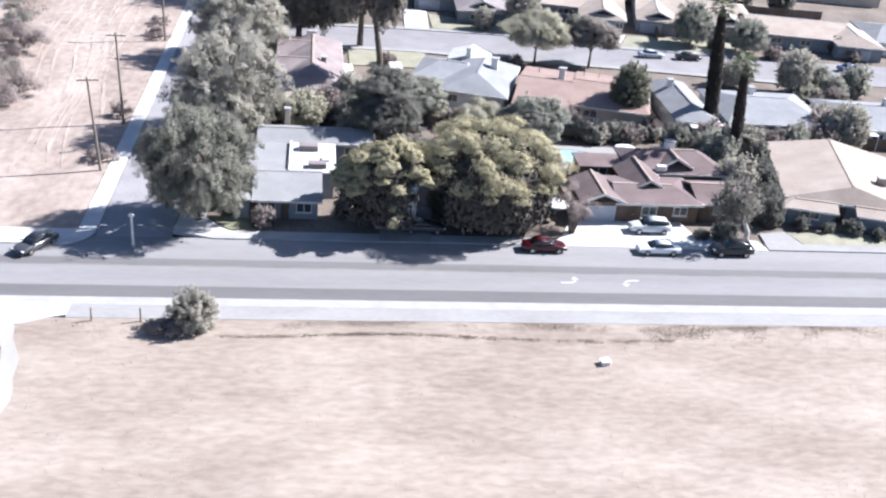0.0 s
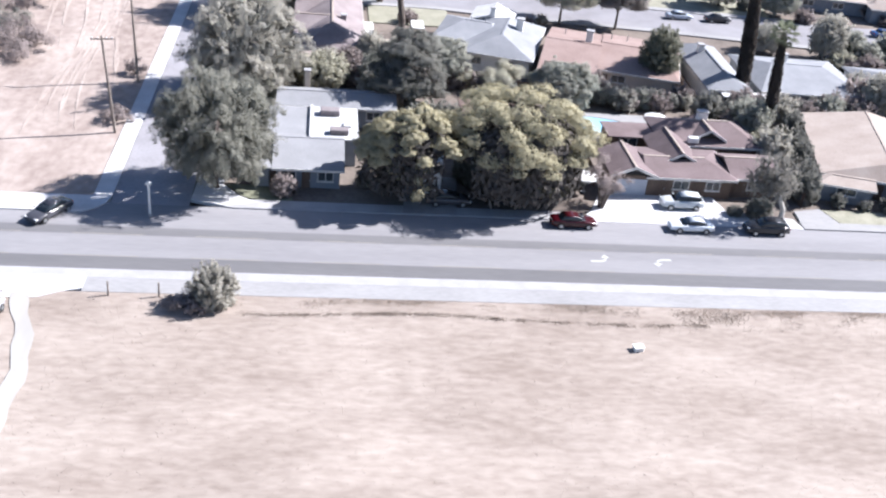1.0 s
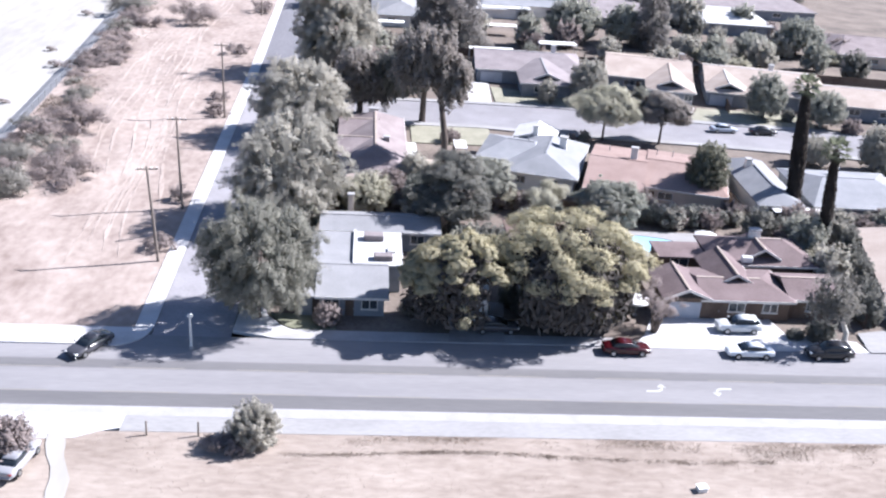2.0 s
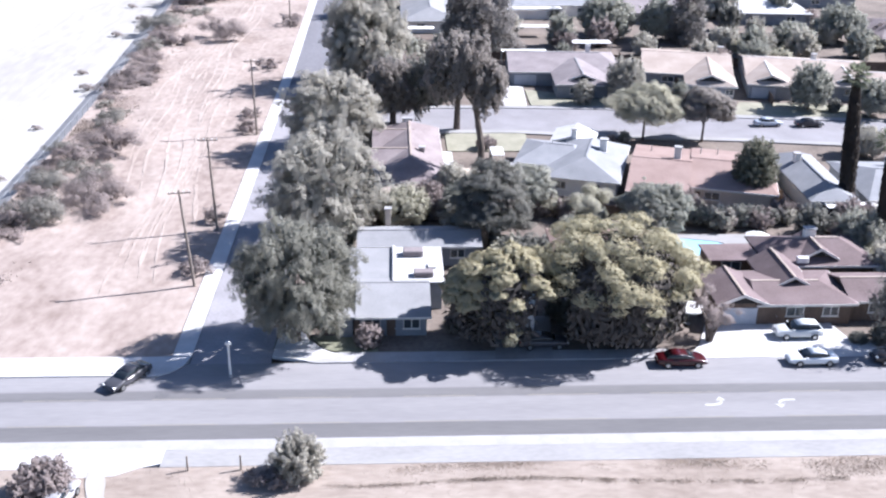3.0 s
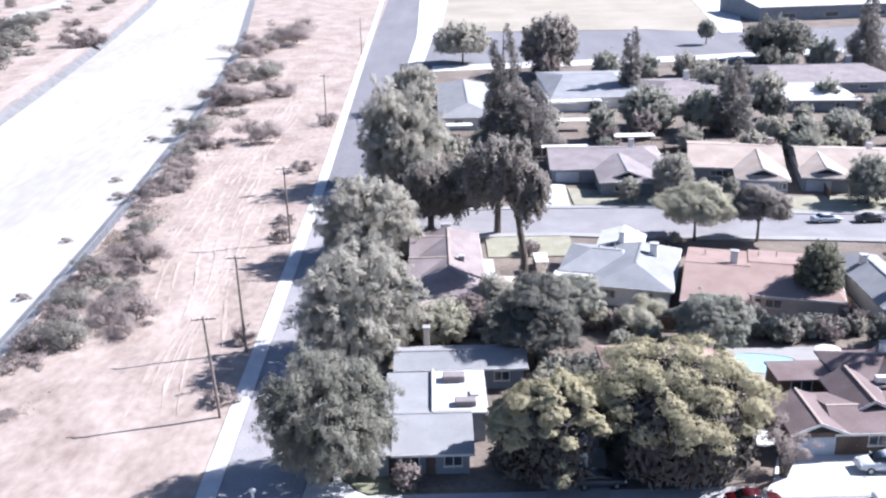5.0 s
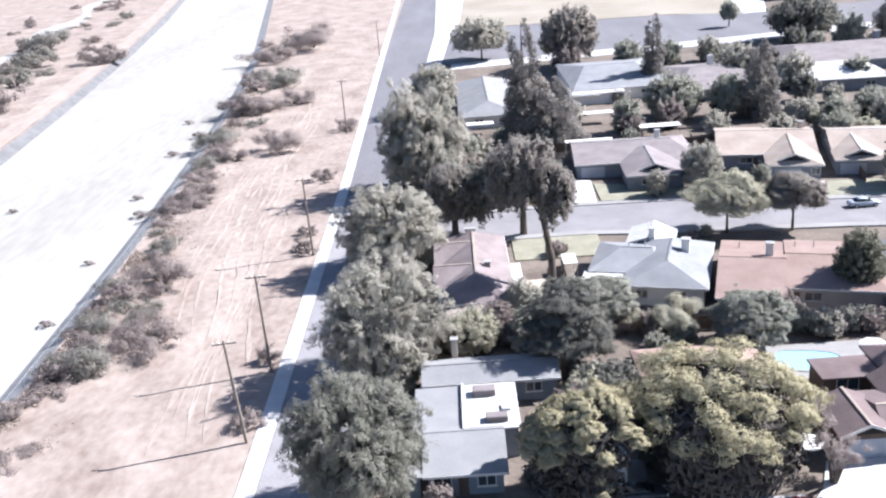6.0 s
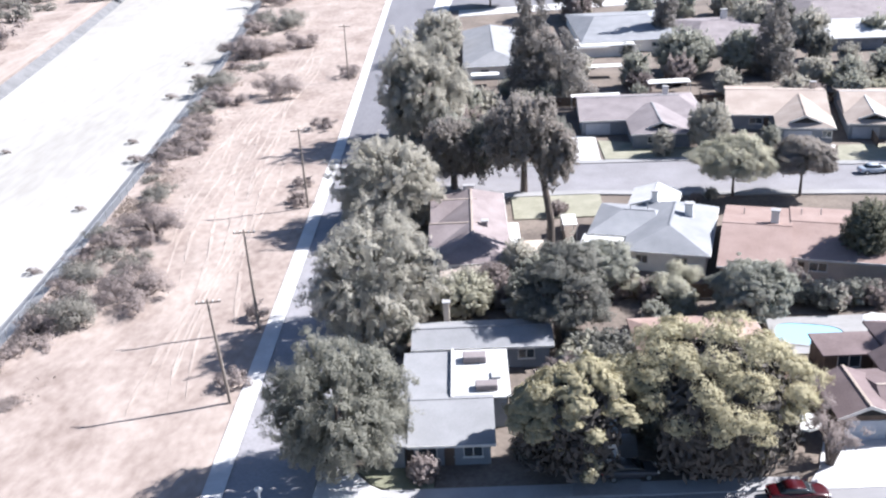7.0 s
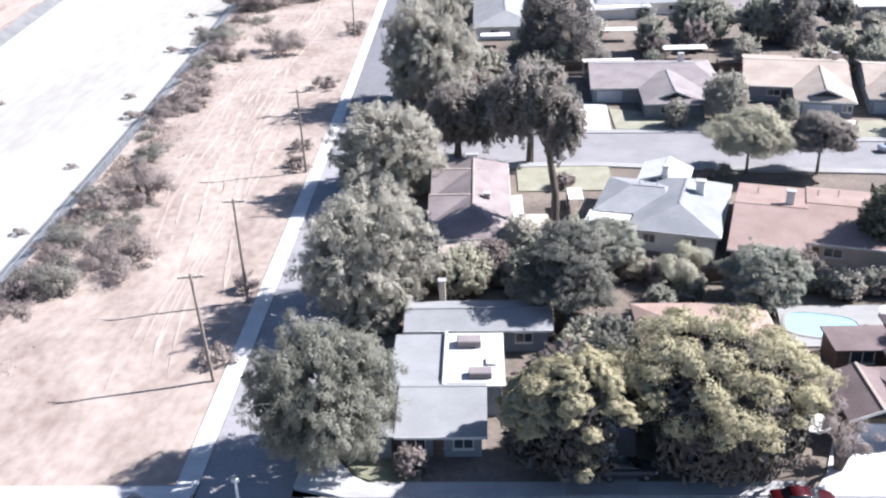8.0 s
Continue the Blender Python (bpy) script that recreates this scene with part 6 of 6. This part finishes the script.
tufts("verge_grass", np.stack([x, y, ground_z(x, y) + 0.03], 1), 0.14, "dry_grass", "ragged dry grass creeping over the pavement edge")
n = 26000
x = rng.uniform(-80, 50, n)
y = -9.4 - 60 * rng.random(n) ** 1.5
tufts("dry_grass", np.stack([x, y, ground_z(x, y) + 0.0], 1), 0.13, "dry_grass", "thin dry straw-coloured grass over the field")
n = 16000
x = 12 + rng.normal(0, 13, n)
y = -9.2 - np.abs(rng.normal(0, 1.7, n)) * np.exp(-((x - 14) / 24) ** 2)
keep = rng.random(n) < np.array([max(0.0, 0.12 + 1.5 * noise.noise(Vector((a * 0.22, b * 0.5, 2)))) for a, b in zip(x, y)])
x, y = x[keep], y[keep]
tufts("roadside_weeds", np.stack([x, y, ground_z(x, y) + 0.03], 1), 0.14, "dry_weed", "sparse brown weeds beside the pavement")

# leaf litter and low brush on the ground along the channel
n = 26000
y = 26 + 230 * rng.random(n) ** 1.4
x = np.array([wash_edge(v) for v in y]) + 0.5 + np.abs(rng.normal(0, 2.6, n)) * (1 + y / 350)
keep = rng.random(n) < np.array([max(0.0, 0.35 + 1.2 * noise.noise(Vector((a * 0.12, b * 0.12, 4)))) for a, b in zip(x, y)])
x, y = x[keep], y[keep]
tufts("litter", np.stack([x, y, 0.1 + 0.1 * rng.random(len(x))], 1), 0.4, "dry_weed", "brown leaf litter and low brush along the channel")

# ---- garden planting: a few shrubs built once and repeated ----
shrub_kinds = [
    tree(-31.0, 47.6, 3.0, 3.4, "leaf_olive", "leafy green garden shrub between the houses", "shrub", seed=201, low=0.03, group="garden shrubs", leafsize=0.27, tuft=0.35, rough=0.34),
    tree(-35.0, 48.0, 3.4, 3.2, "leaf_dark", "dark green garden shrub between the houses", "shrub", seed=202, low=0.03, group="garden shrubs", leafsize=0.27, tuft=0.35, rough=0.34),
    tree(-36.4, 45.6, 4.0, 3.6, "leaf_pepper", "grey-green garden shrub between the houses", "shrub", seed=203, low=0.03, group="garden shrubs", leafsize=0.27, tuft=0.35, rough=0.34),
    tree(-33.4, 46.2, 2.4, 3.0, "leaf_pale", "pale yellowish garden shrub between the houses", "shrub", seed=205, low=0.03, group="garden shrubs", leafsize=0.27, tuft=0.35, rough=0.34),
    tree(-24.6, 46.4, 2.6, 3.2, "leaf_scrub", "brownish garden shrub between the houses", "shrub", seed=204, low=0.03, group="garden shrubs", leafsize=0.27, tuft=0.35, rough=0.34),
]
spots = random.Random(5)
for x0, x1, y0, y1, n, lo, hi in (
    (-39.5, -37.4, 17, 44, 9, 0.9, 1.5), (-38, -19, 43.5, 50, 8, 0.7, 1.5), (-16, 3, 38, 47, 8, 0.5, 1.3), (-22, -15, 48, 57, 6, 0.8, 1.4),
    (-14, -9, 48, 55, 5, 0.9, 1.4), (4, 24, 42, 46.5, 9, 0.7, 1.2), (24, 50, 38, 45, 12, 0.8, 1.5), (-19.5, -16.5, 18, 32, 5, 0.8, 1.4),
    (27.4, 29.8, 16, 40, 8, 0.8, 1.5), (-1, 3.4, 17, 30, 5, 0.7, 1.3), (50, 56, 40, 60, 8, 0.8, 1.6), (-16, 10, 76, 82, 4, 0.5, 0.9),
    (10, 30, 96, 106, 5, 0.5, 1.0), (-26, 20, 138, 164, 15, 0.9, 1.9), (20, 90, 130, 162, 20, 0.9, 1.9), (-20, 110, 164, 186, 11, 0.9, 1.8),
    (45, 60, 186, 235, 8, 1.4, 2.6), (-10, 100, 232, 240, 8, 1.4, 2.4), (56, 110, 62, 74, 10, 0.9, 1.6), (50, 100, 92, 100, 8, 0.7, 1.2), (-33, -22, 100, 130, 8, 1.2, 2.2),
):
    for k in range(n):
        sc = spots.uniform(lo, hi)
        copy_thing(spots.choice(shrub_kinds + shrub_kinds[::2]), pose(spots.uniform(x0, x1), spots.uniform(y0, y1), -0.1, 0, 0, spots.uniform(0, 360)) @ Matrix.Diagonal((sc, sc, sc * spots.uniform(0.8, 1.2), 1)))

for k in range(8):
    sc = spots.uniform(1.1, 1.6)
    copy_thing(shrub_kinds[1], pose(29.6 + 1.0 * k + spots.uniform(-0.4, 0.4), 15.5 + 3.1 * k, -0.1, 0, 0, spots.uniform(0, 360)) @ Matrix.Diagonal((sc * 0.62, sc * 0.6, sc * 0.8, 1)))
for x, y, sc in ((-15.0, 27.0, 1.3), (-13.6, 30.4, 1.2), (-16.0, 31.6, 1.1), (-18.0, 24.6, 1.1), (-11.6, 15.6, 0.8), (-9.4, 17.2, 0.95), (-6.0, 16.4, 0.85), (-3.4, 17.0, 1.0), (-1.0, 15.0, 0.8), (1.0, 17.6, 0.9), (-13.0, 17.8, 0.7), (-22.0, 15.6, 0.6), (-24.6, 14.6, 0.55)):
    copy_thing(shrub_kinds[1], pose(x, y, 0.0, 0, 0, spots.uniform(0, 360)) @ Matrix.Diagonal((sc, sc, sc, 1)))
copy_thing(shrub_kinds[1], pose(21.6, 10.9, 0.0) @ Matrix.Diagonal((0.95, 0.7, 0.7, 1)))
for x, y, sc in ((33.4, 14.6, 0.5), (36.4, 13.6, 0.4), (39.6, 13.2, 0.55), (42.4, 12.0, 0.45), (45.6, 11.6, 0.5)):
    copy_thing(shrub_kinds[1], pose(x, y, 0.0, 0, 0, 40 * x) @ Matrix.Diagonal((sc * 1.4, sc, sc, 1)))
copy_thing(shrub_kinds[1], pose(18.9, 11.2, 0.0) @ Matrix.Diagonal((0.6, 0.5, 0.35, 1)))

# low dry scrub in a ragged band along the channel
scrub_kinds = [
    scrub(-82.0, 44.0, 2.4, 6.0, "leaf_scrub", "low dusty brown scrub beside the dry channel", "shrub", 301, 0.45, 0.26, group="scrub along the channel"),
    scrub(-81.0, 70.0, 3.2, 6.4, "leaf_scrub", "tangled grey-brown scrub beside the dry channel", "shrub", 302, 0.45, 0.26, group="scrub along the channel"),
    scrub(-80.0, 66.0, 1.8, 5.0, "leaf_dusty", "low grey-green scrub beside the dry channel", "shrub", 303, 0.45, 0.26, group="scrub along the channel"),
    scrub(-83.0, 57.0, 1.2, 7.0, "leaf_scrub", "flat thin brown brush beside the dry channel", "shrub", 304, 0.45, 0.26, group="scrub along the channel"),
]
for k in range(38):
    y = 26 + 320 * spots.random() ** 1.5
    x = wash_edge(y) + 0.8 + abs(spots.gauss(0, 2.6)) * (1 + y / 300)
    sc = spots.uniform(0.5, 1.15) * (1 + y / 400)
    copy_thing(spots.choice(scrub_kinds), pose(x, y, -0.1, 0, 0, spots.uniform(0, 360)) @ Matrix.Diagonal((sc, sc, sc * spots.uniform(0.5, 1.0), 1)))

far_road = strip("far_road", lambda y: wash_west(y) - 8.0, lambda y: wash_west(y) - 1.2, 40, 1200, 0.25, M["wheel_track"], "pale dirt service road beside the channel", "road")
side_wash = strip("side_wash", lambda y: wash_west(y) - 60 - 5 * math.sin(y / 23), lambda y: wash_west(y) - 50 - 5 * math.sin(y / 31 + 1), 120, 1200, 0.25, M["sand"], "narrow winding wash of bright sand in the brush", "channel", n=120)
for x, y, sc in ((-91.5, 66, 0.35), (-94.0, 92, 0.3), (-92.4, 118, 0.5), (-97.0, 131, 0.35), (-99.0, 168, 0.45), (-96.6, 186, 0.6), (-104.0, 205, 0.4), (-122.0, 128, 0.3)):
    copy_thing(scrub_kinds[1], pose(x, y, -1.65, 0, 0, 50 * sc) @ Matrix.Diagonal((sc, sc, sc, 1)))
for k in range(46):
    y = 200 + 440 * spots.random()
    x = wash_west(y) - spots.choice((18, 34, 44, 46, 66, 72, 84)) - spots.uniform(0, 6)
    sc = spots.uniform(0.8, 2.2)
    copy_thing(spots.choice(scrub_kinds), pose(x, y, 0.1, 0, 0, spots.uniform(0, 360)) @ Matrix.Diagonal((sc, sc, sc * spots.uniform(0.6, 1.2), 1)))
